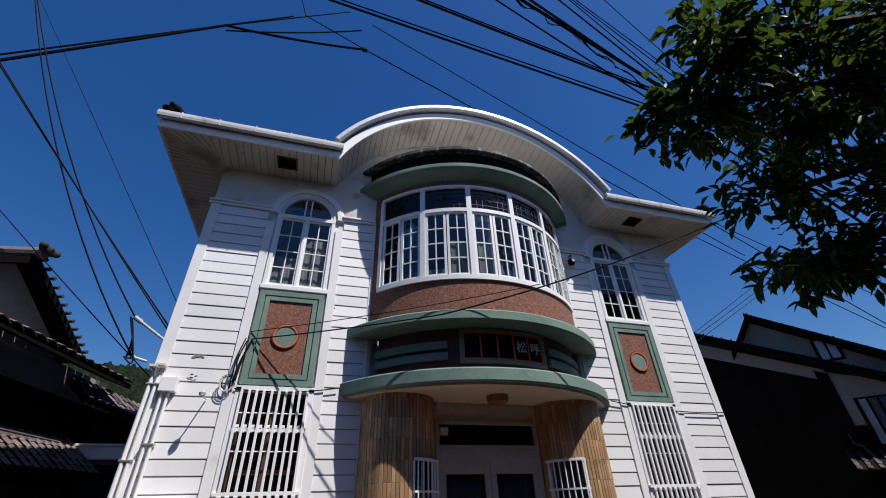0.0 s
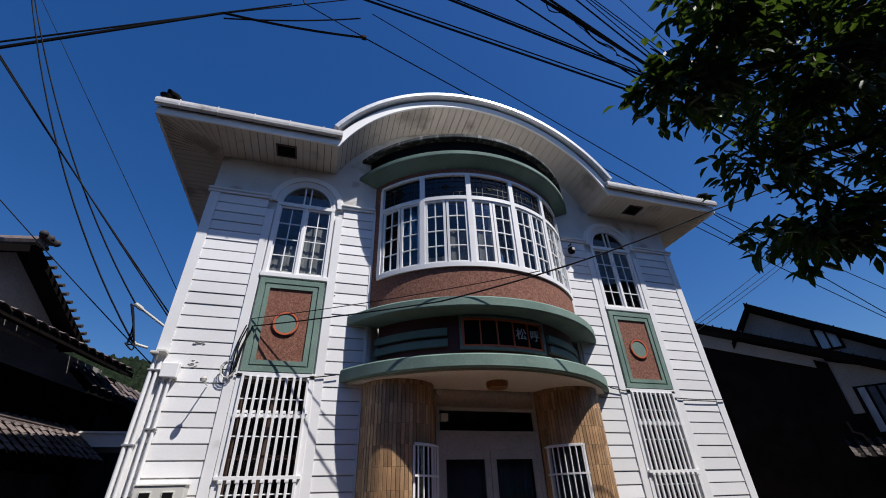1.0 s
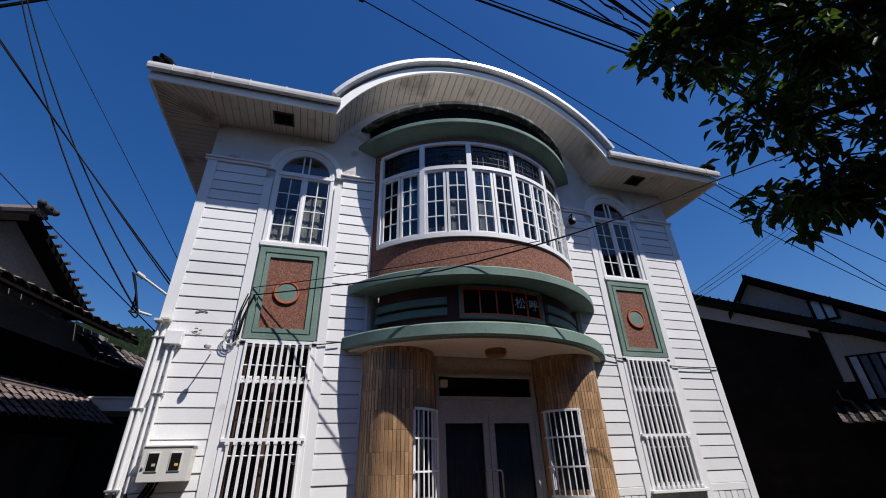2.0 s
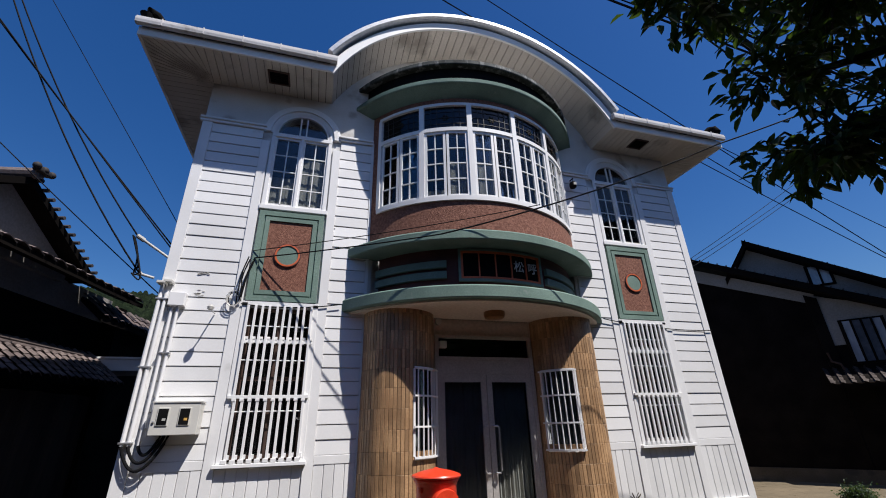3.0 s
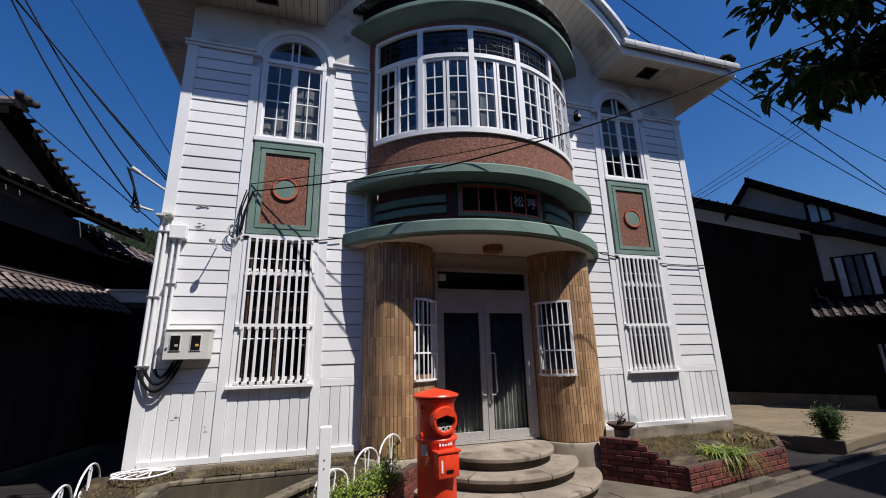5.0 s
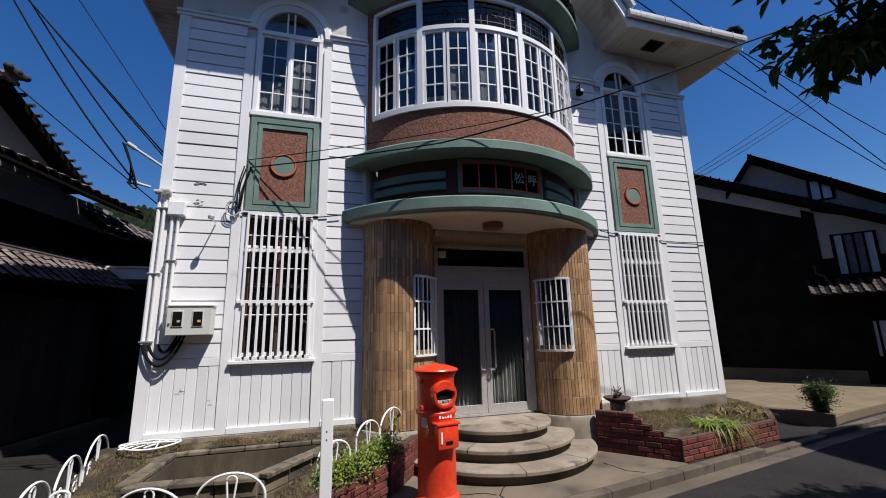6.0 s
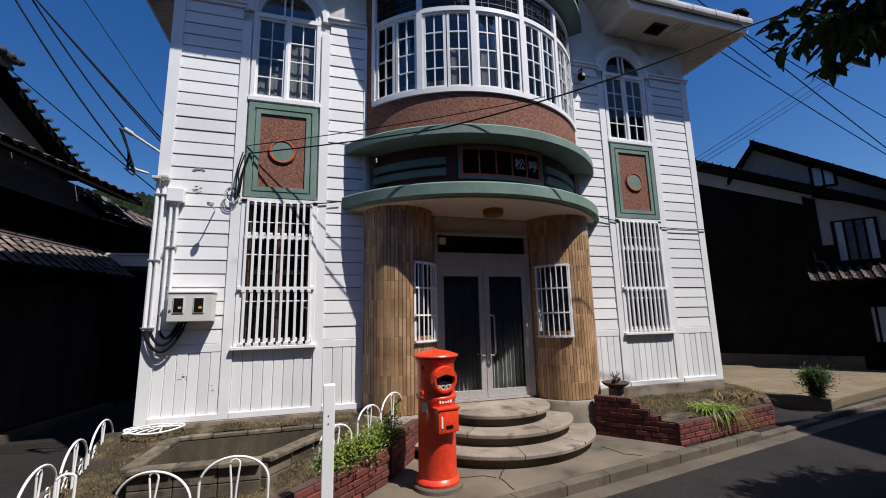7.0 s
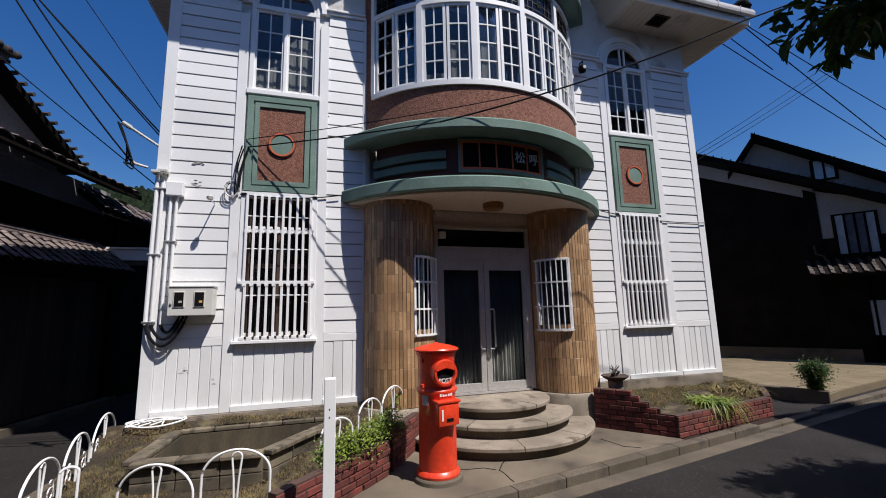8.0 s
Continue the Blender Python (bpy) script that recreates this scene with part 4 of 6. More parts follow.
    part("white_tab", bm, FRAME_WHITE, door)
    bm = box(bmn(), -0.03, -0.268, 0.605, 0.045, -0.26, 0.632, t2)
    part("lock_plate", bm, BLACK, door)
    bm = bmn()
    for k, wd in enumerate((0.018, 0.022, 0.02, 0.022, 0.02)):
        x0 = -0.07 + 0.03 * k
        box(bm, x0, -0.203, 0.845 - 0.012, x0 + wd, -0.196, 0.845 + 0.014, t2)
    part("lettering_bars", bm, FRAME_WHITE, pb, "white illegible lettering bars")
    t3 = pose(0, 0, 0, 0, 0, -48)
    bm = bmn()
    arc(bm, 0, 0, 0.194, 0.1965, -64, -42, 0.745, 0.84, 6)
    part("sticker", bm, INSULATOR, pb, "pale worn sticker")
    bm = bmn()
    arc(bm, 0, 0, 0.194, 0.1965, -60, -32, 0.655, 0.735, 6)
    part("notice", bm, ORANGE, pb, "small red notice")
    for z in (1.18, 0.93):
        bm = box(bmn(), -0.02, -0.215, z - 0.02, 0.02, -0.19, z + 0.02, pose(0, 0, 0, 0, 0, -62), bevel=0.005)
        part("hinge", bm, RED, pb)
    return pb


postbox(-1.237, -1.60)

# white marker post
post = thing("marker_post", "square white painted wooden post in the planted bed", "post", at=(-2.345, -2.65, 0))
bm = box(bmn(), -0.042, -0.042, 0.0, 0.042, 0.042, 1.205, bevel=0.006)
part("shaft", bm, WHITE_TRIM, post)
bm = bmn()
for z in (0.93, 0.985):
    box(bm, -0.006, -0.0445, z, 0.002, -0.0415, z + 0.010)
part("screw", bm, BROWNWOOD, post, "rusty screw heads")


# ---- meter box, pipes and cables on the wall ----
mb = thing("meter_box", "beige two-window electric meter box on the white boards", "meter box", at=(-3.955, -0.03, 1.70))
bm = box(bmn(), -0.245, -0.19, 0.0, 0.245, 0.0, 0.355, bevel=0.008)
box(bm, -0.255, -0.20, 0.35, 0.255, 0.0, 0.362)
part("case", bm, METERBOX, mb)
for cx in (-0.125, 0.095):
    bm = box(bmn(), cx - 0.062, -0.20, 0.10, cx + 0.062, -0.188, 0.295, bevel=0.004)
    w = part("window_frame", bm, METERBOX, mb, "beige window frame")
    bm = box(bmn(), cx - 0.05, -0.203, 0.112, cx + 0.05, -0.199, 0.283)
    part("window_pane", bm, BLACK, w, "dark meter window")
    bm = box(bmn(), cx + 0.0, -0.206, 0.155, cx + 0.035, -0.203, 0.182)
    part("meter_label", bm, YELLOW if cx > 0 else INSULATOR, w)
part("knob", box(bmn(), -0.222, -0.205, 0.13, -0.198, -0.19, 0.155, bevel=0.005), STEEL, mb)

pipes = thing("conduit_pipes", "white conduit pipes down the house corner", "pipe", at=(0, 0, 0))
for x, z0, z1, r in ((-4.465, 1.60, 3.50, 0.024), (-4.40, 1.60, 3.42, 0.022), (-4.30, 1.58, 3.24, 0.019), (-4.232, 1.75, 3.22, 0.019)):
    bm = bmn()
    tube(bm, [(x, -0.075, z0), (x, -0.075, (z0 + z1) / 2), (x + 0.004, -0.075, z1)], r, 10)
    part("pipe", bm, FRAME_WHITE, pipes, smooth=True)
for x0, x1, z in ((-4.50, -4.37, 1.62), (-4.50, -4.37, 2.45), (-4.33, -4.20, 2.62), (-4.50, -4.36, 3.30)):
    part("pipe_clip", box(bmn(), x0, -0.105, z, x1, -0.03, z + 0.022, bevel=0.004), STEEL, pipes, "rusty steel clip")
bm = box(bmn(), -4.345, -0.13, 3.22, -4.155, -0.03, 3.40, bevel=0.008)
part("junction_box", bm, FRAME_WHITE, pipes, "white junction box")
for x, z in ((-4.465, 3.50), (-4.39, 3.52)):
    part("entrance_cap", box(bmn(), x - 0.05, -0.16, z, x + 0.05, -0.03, z + 0.035, bevel=0.006), METERBOX, pipes, "hooded cable entry")

for i, (x0, x1, dip) in enumerate(((-4.465, -4.02, 0.30), (-4.40, -4.06, 0.22), (-4.30, -4.10, 0.14))):
    pts = []
    for k in range(17):
        f = k / 16
        pts.append((x0 + (x1 - x0) * f, -0.085 - 0.03 * math.sin(math.pi * f), 1.60 + 0.10 * f - dip * math.sin(math.pi * f) ** 0.8))
    c = link("meter_cable", tube(bmn(), pts, 0.017, 8), CABLE, smooth=True)
    tagged(c, "thick black cable looping into the meter box", "cable", "meter cables")

# bracket with a small cup insulator that throws a long shadow
br = thing("wall_bracket", "small white cable bracket on the boards", "bracket", at=(-3.80, -0.03, 3.16))
part("arm", tube(bmn(), [(0.0, 0, 0), (0.0, -0.16, -0.01), (0.0, -0.26, 0.02)], 0.008, 8), FRAME_WHITE, br)
part("cup", lathe(bmn(), [(0.012, -0.02), (0.035, -0.012), (0.04, 0.02), (0.02, 0.045), (0.008, 0.05)], 16, 0.0, -0.26), INSULATOR, br, "pale porcelain cup", smooth=True)


def wire(name, label, p0, p1, sag, r, n=20, group="overhead wires", wob=0.0):
    a, b = Vector(p0), Vector(p1)
    pts = []
    for k in range(n + 1):
        f = k / n
        p = a.lerp(b, f)
        p.z -= 4 * sag * f * (1 - f)
        if wob:
            p += Vector((noise.noise(p * 1.7 + Vector((9, 0, 0))), noise.noise(p * 1.9), noise.noise(p * 2.1 + Vector((0, 5, 0))))) * wob * math.sin(math.pi * f)
        pts.append(p)
    ob = link(name, tube(bmn(), pts, r, 6), CABLE, smooth=True)
    return tagged(ob, label, "wire", group)


def along(a, b, f):
    a, b = Vector(a), Vector(b)
    return a + (b - a) * f


def farther(p, k):
    c = Vector((-2.46, -6.03, 1.85))
    return c + (Vector(p) - c) * k


wire("overhead_wire", "black overhead wire passing behind the roof", (-2.203, 2.8, 17.531), along((-2.203, 2.8, 17.531), (10.621, 2.8, 10.578), 1.9), 0.15, 0.018)
STREET = (
    ((-3.008, -2.4, 8.737), (2.475, -2.4, 8.012), 0.020), ((-2.84, -2.42, 8.788), (2.547, -2.42, 8.09), 0.012),
    ((-1.635, -2.6, 9.087), (2.806, -2.6, 8.189), 0.022), ((-1.55, -2.62, 9.11), (2.75, -2.62, 8.25), 0.012),
    ((0.056, -3.0, 9.215), (2.515, -3.0, 7.566), 0.028), ((0.187, -3.05, 9.188), (2.451, -3.05, 7.378), 0.022),
    ((0.96, -2.9, 9.901), (2.648, -2.9, 7.972), 0.014), ((-0.309, -2.8, 9.411), (2.239, -2.8, 7.582), 0.014),
    ((1.618, -2.7, 10.651), (3.139, -2.7, 9.124), 0.009), ((2.556, -2.6, 11.357), (3.444, -2.6, 9.891), 0.008),
    ((1.25, -2.85, 10.2), (2.75, -2.85, 8.25), 0.009), ((1.40, -2.80, 10.35), (2.95, -2.80, 8.7), 0.009),
)
for a, b, r in STREET:
    wire("overhead_wire", "black overhead wire strung along the street", farther(along(a, b, -1.0), 1.8), farther(along(a, b, 2.2), 1.8), 0.09, r * 1.8)
for k in range(4):
    wire("spiral_wire", "thin looping wire wound along a cable", farther(along((-0.1, -2.95, 9.35), (2.4, -2.95, 7.6), -0.3), 1.8), farther(along((-0.1, -2.95, 9.35), (2.4, -2.95, 7.6), 1.4), 1.8),
         0.09 + 0.05 * k, 0.010, 60, wob=0.28)
LOOSE = (
    ((-6.017, -2.4, 5.891), (-4.248, -2.4, 7.394), -0.9, 0.0, 0.018), ((-6.054, -2.4, 5.975), (-3.486, -2.4, 7.999), -0.6, 0.0, 0.011),
    ((-4.248, -2.4, 7.394), (-2.43, -2.4, 7.614), 0.0, 0.05, 0.018), ((-4.436, -2.2, 7.626), (-2.738, -2.2, 8.877), 0.0, 0.0, 0.009),
    ((-4.318, -2.2, 7.582), (-2.518, -2.2, 8.424), 0.0, 0.06, 0.012),
    ((-3.50, -2.4, 8.70), (-3.326, -2.4, 8.094), -1.0, 0.0, 0.010), ((-3.326, -2.4, 8.094), (-2.43, -2.4, 7.62), 0.0, 0.0, 0.008),
)
for a, b, back, sag, r in LOOSE:
    wire("service_wire", "black service wire spliced above the street", farther(along(a, b, back), 1.8), farther(b, 1.8), sag * 1.8, r * 1.8)
wire("service_wire", "black service wire spliced above the street", farther((-2.43, -2.4, 7.614), 1.8), along(farther((-2.43, -2.4, 7.614), 1.8), (6.754, 2.5, 10.99), 1.7), 0.0, 0.018)
kp = farther((-2.43, -2.4, 7.614), 1.8)
part_knot = link("splice_clamp", box(bmn(), kp.x - 0.06, kp.y - 0.05, kp.z - 0.05, kp.x + 0.06, kp.y + 0.05, kp.z + 0.05, bevel=0.015), CABLE)
tagged(part_knot, "dark clamp where service wires join", "clamp")
DROP = (
    ((-7.664, -1.0, 9.60), (-4.78, -0.06, 3.66), 0.72, 0.016), ((-7.634, -1.0, 9.50), (-4.90, -0.06, 4.16), 0.58, 0.015),
    ((-7.32, -1.0, 7.36), (-4.49, 0.24, 4.08), 0.05, 0.014), ((-7.40, -1.0, 7.47), (-4.49, 0.09, 4.03), 0.03, 0.013),
    ((-11.42, 2.81, 14.45), (-5.46, 2.81, 5.66), 0.0, 0.013), ((-8.169, 1.5, 6.542), (-5.571, 1.5, 4.287), 0.03, 0.014),
)
for i, (a, b, sag, r) in enumerate(DROP):
    wire("drop_wire", "black drop wire running down to the house corner", along(a, b, -0.3), along(a, b, 1.35) if i > 3 else b, sag, r * 0.7)
for a, b in (((7.908, 3.0, 6.161), (12.789, 3.0, 9.067)), ((7.89, 3.0, 6.038), (12.88, 3.0, 8.875)), ((7.936, 3.0, 5.92), (12.994, 3.0, 8.788))):
    wire("thin_wire", "thin grey wire beyond the white house", along(a, b, -0.4), along(a, b, 2.0), 0.15, 0.009)
for a, b in (((9.14, 2.5, 9.443), (15.773, 2.5, 6.945)), ((10.994, 2.8, 10.474), (16.821, 2.8, 8.555))):
    wire("overhead_wire", "black overhead wire passing behind the roof", along(a, b, -0.2), along(a, b, 1.8), 0.1, 0.015)
wire("facade_cable", "black cable crossing before the rounded bay", (-3.43, -0.06, 3.97), (-1.0, -1.15, 4.10), 0.02, 0.009, group="facade cables")
wire("facade_cable", "black cable crossing before the rounded bay", (-1.0, -1.15, 4.10), (3.06, -2.26, 5.52), 0.10, 0.011, group="facade cables")
wire("facade_cable", "black cable crossing before the rounded bay", (3.06, -2.26, 5.52), (7.5, -3.5, 7.4), 0.06, 0.011, group="facade cables")
wire("facade_cable", "thin black cable crossing before the rounded bay", (-3.46, -0.06, 4.08), (0.35, -1.52, 4.53), 0.05, 0.006, group="facade cables")
wire("facade_cable", "thin cable hanging along the boards", (-3.50, -0.06, 3.30), (-2.19, -0.06, 3.36), 0.05, 0.008, group="facade cables")
wire("facade_cable", "thin cable hanging along the boards", (2.19, -0.06, 3.34), (4.5, -0.06, 3.22), 0.06, 0.008, group="facade cables")
for k in range(2):
    wire("tangled_cable", "tangle of black cable on the window-side board", (-3.50 + 0.02 * k, -0.07, 3.98 - 0.04 * k), (-3.56 + 0.05 * k, -0.07, 3.28 + 0.05 * k), -0.02 * k, 0.009, 24,
         "tangled cables", 0.16)
for k in range(3):
    pts = [(-3.60 + (0.065 + 0.012 * k) * math.sin(a * 0.5), -0.065 - 0.012 * k, 3.36 + (0.09 + 0.01 * k) * math.cos(a * 0.5)) for a in range(13)]
    tagged(link("cable_coil", tube(bmn(), pts, 0.006, 6), INSULATOR if k else CABLE, smooth=True), "coiled cable end on the wall", "cable", "tangled cables")
wire("tangled_cable", "black cable hanging over the green panel", (-3.42, -0.09, 3.93), (-3.52, -0.08, 3.36), -0.04, 0.015, 16, "tangled cables", 0.05)
# strain insulators by the corner
for i, (a, b) in enumerate((((-4.90, -0.06, 4.16), (-4.50, -0.02, 3.90)), ((-4.78, -0.06, 3.64), (-4.60, -0.02, 3.60)))):
    ins = link("strain_insulator", tube(bmn(), [a, along(a, b, 0.2), along(a, b, 0.25), along(a, b, 1)], [0.03, 0.03, 0.018, 0.016], 10), INSULATOR, smooth=True)
    tagged(ins, "pale strain insulator on the wire end", "insulator", "insulators")
for k in range(4):
    pts = [Vector((-4.93 + 0.10 * f / 12 + 0.10 * math.sin(math.pi * f / 12) * (0.4 + 0.4 * k), -0.06 - 0.02 * k, 4.14 - 0.52 * f / 12 - 0.10 * k * math.sin(math.pi * f / 12))) for f in range(13)]
    tagged(link("jumper_wire", tube(bmn(), pts, 0.010, 6), CABLE, smooth=True), "looping jumper wire by the corner", "wire", "jumper wires")
# floodlight under the right-hand cornice
fl = thing("wall_lamp", "small dark spotlight on the white boards", "lamp", at=(1.99, -0.03, 5.93))
part("bracket", tube(bmn(), [(0.02, 0, 0.16), (0.02, -0.10, 0.16), (0.0, -0.10, 0.06)], 0.012, 8), BLACK, fl)
part("head", lathe(bmn(), [(0.02, -0.07), (0.06, -0.05), (0.07, 0.0), (0.06, 0.05), (0.03, 0.075)], 20, 0, -0.10), BLACK, fl, smooth=True)
part("lens", box(bmn(), -0.03, -0.178, -0.03, 0.03, -0.168, 0.03, bevel=0.008), INSULATOR, fl)


# ---- brickwork ----
def brick_wall(parent, a, b, tops, thick=0.10, course=0.068, long=0.205):
    """Courses of bricks from a to b; tops(f) gives the height at the fraction f of the way."""
    a, b = Vector((*a, 0)), Vector((*b, 0))
    d = (b - a)
    length = d.length
    d.normalize()
    ang = math.degrees(math.atan2(d.y, d.x))
    nseg = 24
    top = []
    for k in range(nseg):
        f0, f1 = k / nseg, (k + 1) / nseg
        h = min(tops(f0 + 0.001), tops(f1 - 0.001)) - 0.014
        top += [(f0 * length + 0.001, h), (f1 * length - 0.001, h)]
    m0 = Matrix.Translation(a) @ pose(0, 0, 0, 0, 0, ang)
    ring = [m0 @ Vector((x, -thick / 2 + 0.008, z)) for x, z in [(0.0, -0.1)] + top + [(length, -0.1)]]
    core = prism(bmn(), ring, m0.to_3x3() @ Vector((0, thick - 0.016, 0)))
    part("mortar_bed", core, MORTAR, parent)
    c, row = 0.0, 0
    while c < 0.8:
        x = -0.1 if row % 2 else 0.0
        while x < length:
            x0, x1 = max(x, 0.0), min(x + long - 0.012, length)
            if x1 - x0 > 0.05 and tops((x0 + x1) / 2 / length) >= c + course * 0.8:
                key = round(x1 - x0, 2)
                if key not in BRICKS:
                    bb = box(bmn(), -key / 2, -thick / 2, 0, key / 2, thick / 2, course - 0.011, bevel=0.0)
                    bmesh.ops.bevel(bb, geom=bb.edges[:], offset=0.005, segments=1, affect="EDGES")
                    me = bpy.data.meshes.new("brick")
                    bmesh.ops.recalc_face_normals(bb, faces=bb.faces)
                    bb.to_mesh(me)
                    bb.free()
                    me.materials.append(BRICK)
                    BRICKS[key] = me
                p = a + d * ((x0 + x1) / 2)
                piece("brick", BRICKS[key], parent, Matrix.Translation((p.x, p.y, c)) @ pose(0, 0, 0, random.uniform(-1, 1), 0, ang + random.uniform(-1.2, 1.2))
                      @ Matrix.Translation((0, random.uniform(-0.004, 0.004), 0)))
            x += long
        c += course
        row += 1


BRICKS = {}
pr = thing("brick_planter", "low dark red brick planter with dry grass", "planter", "brick planters")
brick_wall(pr, (1.41, -0.58), (2.06, -1.36), lambda f: 0.55 if f < 0.48 else (0.49 if f < 0.60 else (0.42 if f < 0.72 else (0.35 if f < 0.85 else 0.29))))
brick_wall(pr, (2.02, -1.385), (4.20, -1.00), lambda f: 0.285)
brick_wall(pr, (4.22, -0.98), (4.85, -0.44), lambda f: 0.29)
brick_wall(pr, (4.86, -0.42), (5.27, 0.62), lambda f: 0.30)
pl = thing("brick_planter", "low dark red brick planter under a bright shrub", "planter", "brick planters")
brick_wall(pl, (-2.75, -2.35), (-1.72, -1.30), lambda f: 0.36)
brick_wall(pl, (-1.69, -1.25), (-1.22, -0.52), lambda f: 0.43)


def soil_patch(name, label, outline, heights, seed=0, hole=()):
    """A lumpy bed inside an outline; heights gives the level at a place."""
    bm = bmn()
    xs = [p[0] for p in outline]
    ys = [p[1] for p in outline]

    def within(ring, x, y):
        hit, j = False, len(ring) - 1
        for i in range(len(ring)):
            if (ring[i][1] > y) != (ring[j][1] > y) and x < (ring[j][0] - ring[i][0]) * (y - ring[i][1]) / (ring[j][1] - ring[i][1]) + ring[i][0]:
                hit = not hit
            j = i
        return hit

    def inside(x, y):
        return within(outline, x, y) and not (hole and within(hole, x, y))

    step = 0.06
    grid = {}
    nx, ny = int((max(xs) - min(xs)) / step) + 2, int((max(ys) - min(ys)) / step) + 2
    for i in range(nx):
        for j in range(ny):
            x, y = min(xs) + i * step, min(ys) + j * step
            if inside(x, y):
                z = heights(x, y) + 0.03 * noise.noise(Vector((x * 3, y * 3, seed))) + 0.012 * noise.noise(Vector((x * 14, y * 14, seed)))
                grid[i, j] = bm.verts.new((x, y, z))
    for (i, j) in grid:
        q = [(i, j), (i + 1, j), (i + 1, j + 1), (i, j + 1)]
        if all(k in grid for k in q):
            bm.faces.new([grid[k] for k in q])
    ob = link(name, bm, SOIL, smooth=True)
    tagged(ob, label, "soil", kind="structure")
    return inside


def heights_right(x, y):
    return 0.24 + 0.09 * max(0.0, min(1.0, (y + 1.3) / 1.2))


def heights_left(x, y):
    f = max(0.0, min(1.0, (y + 1.55) / 1.45))
    return 0.085 + 0.36 * f


RIGHT = [(1.52, -0.52), (2.10, -1.30), (4.16, -0.95), (4.80, -0.42), (5.22, 0.62), (4.52, 0.62), (4.52, 0.05), (1.72, 0.05)]
LEFT = [(-4.75, 0.05), (-4.80, -2.9), (-2.9, -2.9), (-2.70, -2.30), (-1.75, -1.27), (-1.30, -0.45), (-1.60, 0.05)]
BASIN = [(-3.97, -0.27), (-4.03, -1.33), (-2.92, -1.41), (-2.10, -0.27)]
in_right = soil_patch("planter_soil", "dry soil in the brick planter", RIGHT, heights_right, 3)


in_left = soil_patch("bed_soil", "dry bare soil of the corner bed", LEFT, heights_left, 7, BASIN)
bed_edge = link("bed_edge", bmn(), CONCRETE)
bm = bmn()
for a, b in (((-4.82, 0.3), (-4.84, -2.9)),):
    a, b = Vector((*a, 0)), Vector((*b, 0))
    prism(bm, [(a.x - 0.06, a.y, -0.12), (a.x + 0.06, a.y, -0.12), (b.x + 0.06, b.y, -0.12), (b.x - 0.06, b.y, -0.12)], (0, 0, 0.27))
bm.to_mesh(bed_edge.data)
bm.free()
tagged(bed_edge, "low concrete edge of the bed beside the lane", "edge", kind="structure")

LINING = material("stained_cement", (0.115, 0.090, 0.052), (0.055, 0.044, 0.027), 0.9, big=3.5, fine=50, bump=0.3, depth=0.004, grain=0.4,
                  stain=(0.035, 0.03, 0.02), stain_scale=5.0, stain_at=0.56, stretch=(1, 1, 0.35))
# block basin: the walls stand on the bed round an empty trough
basin = thing("block_basin", "empty trough of mossy concrete blocks with cap stones", "basin")
for i in range(len(BASIN)):
    a, b = Vector((*BASIN[i], 0)), Vector((*BASIN[(i + 1) % len(BASIN)], 0))
    d = b - a
    L = d.length
    d.normalize()
    ang = math.degrees(math.atan2(d.y, d.x))
    m0 = Matrix.Translation(a) @ pose(0, 0, 0, 0, 0, ang)
    nst = max(1, round(L / 0.40))
    for k in range(nst):
        x0, x1 = L * k / nst + 0.004, L * (k + 1) / nst - 0.004
        for z0, z1 in ((-0.05, 0.095), (0.10, 0.215), (0.22, 0.345)):
            part("block", box(bmn(), x0, -0.055, z0, x1, 0.055, z1, m0, bevel=0.008), BLOCK, basin)
        part("cap_stone", box(bmn(), x0, -0.095, 0.355, x1, 0.060, 0.40, m0 @ pose(0, 0, 0, random.uniform(-0.8, 0.8), 0, random.uniform(-0.5, 0.5)), bevel=0.010), BLOCK, basin)
# smooth render on the inner faces
bc = sum((Vector((*q, 0)) for q in BASIN), Vector()) / len(BASIN)
for i in range(len(BASIN)):
    a, b = Vector((*BASIN[i], 0)), Vector((*BASIN[(i + 1) % len(BASIN)], 0))
    n = Vector((-(b - a).y, (b - a).x, 0)).normalized()
    if n.dot(bc - a) < 0:
        n = -n
    prism(lining := bmn(), [a + n * 0.054, b + n * 0.054, b + n * 0.068, a + n * 0.068], (0, 0, 0.35))
    part("lining", lining, LINING, basin, "smooth dirty cement lining")
bm = bmn()
prism(bm, [(x, y, 0.0) for x, y in BASIN], (0, 0, 0.012))
part("trough_floor", bm, SOIL, basin, "dirty trough floor")


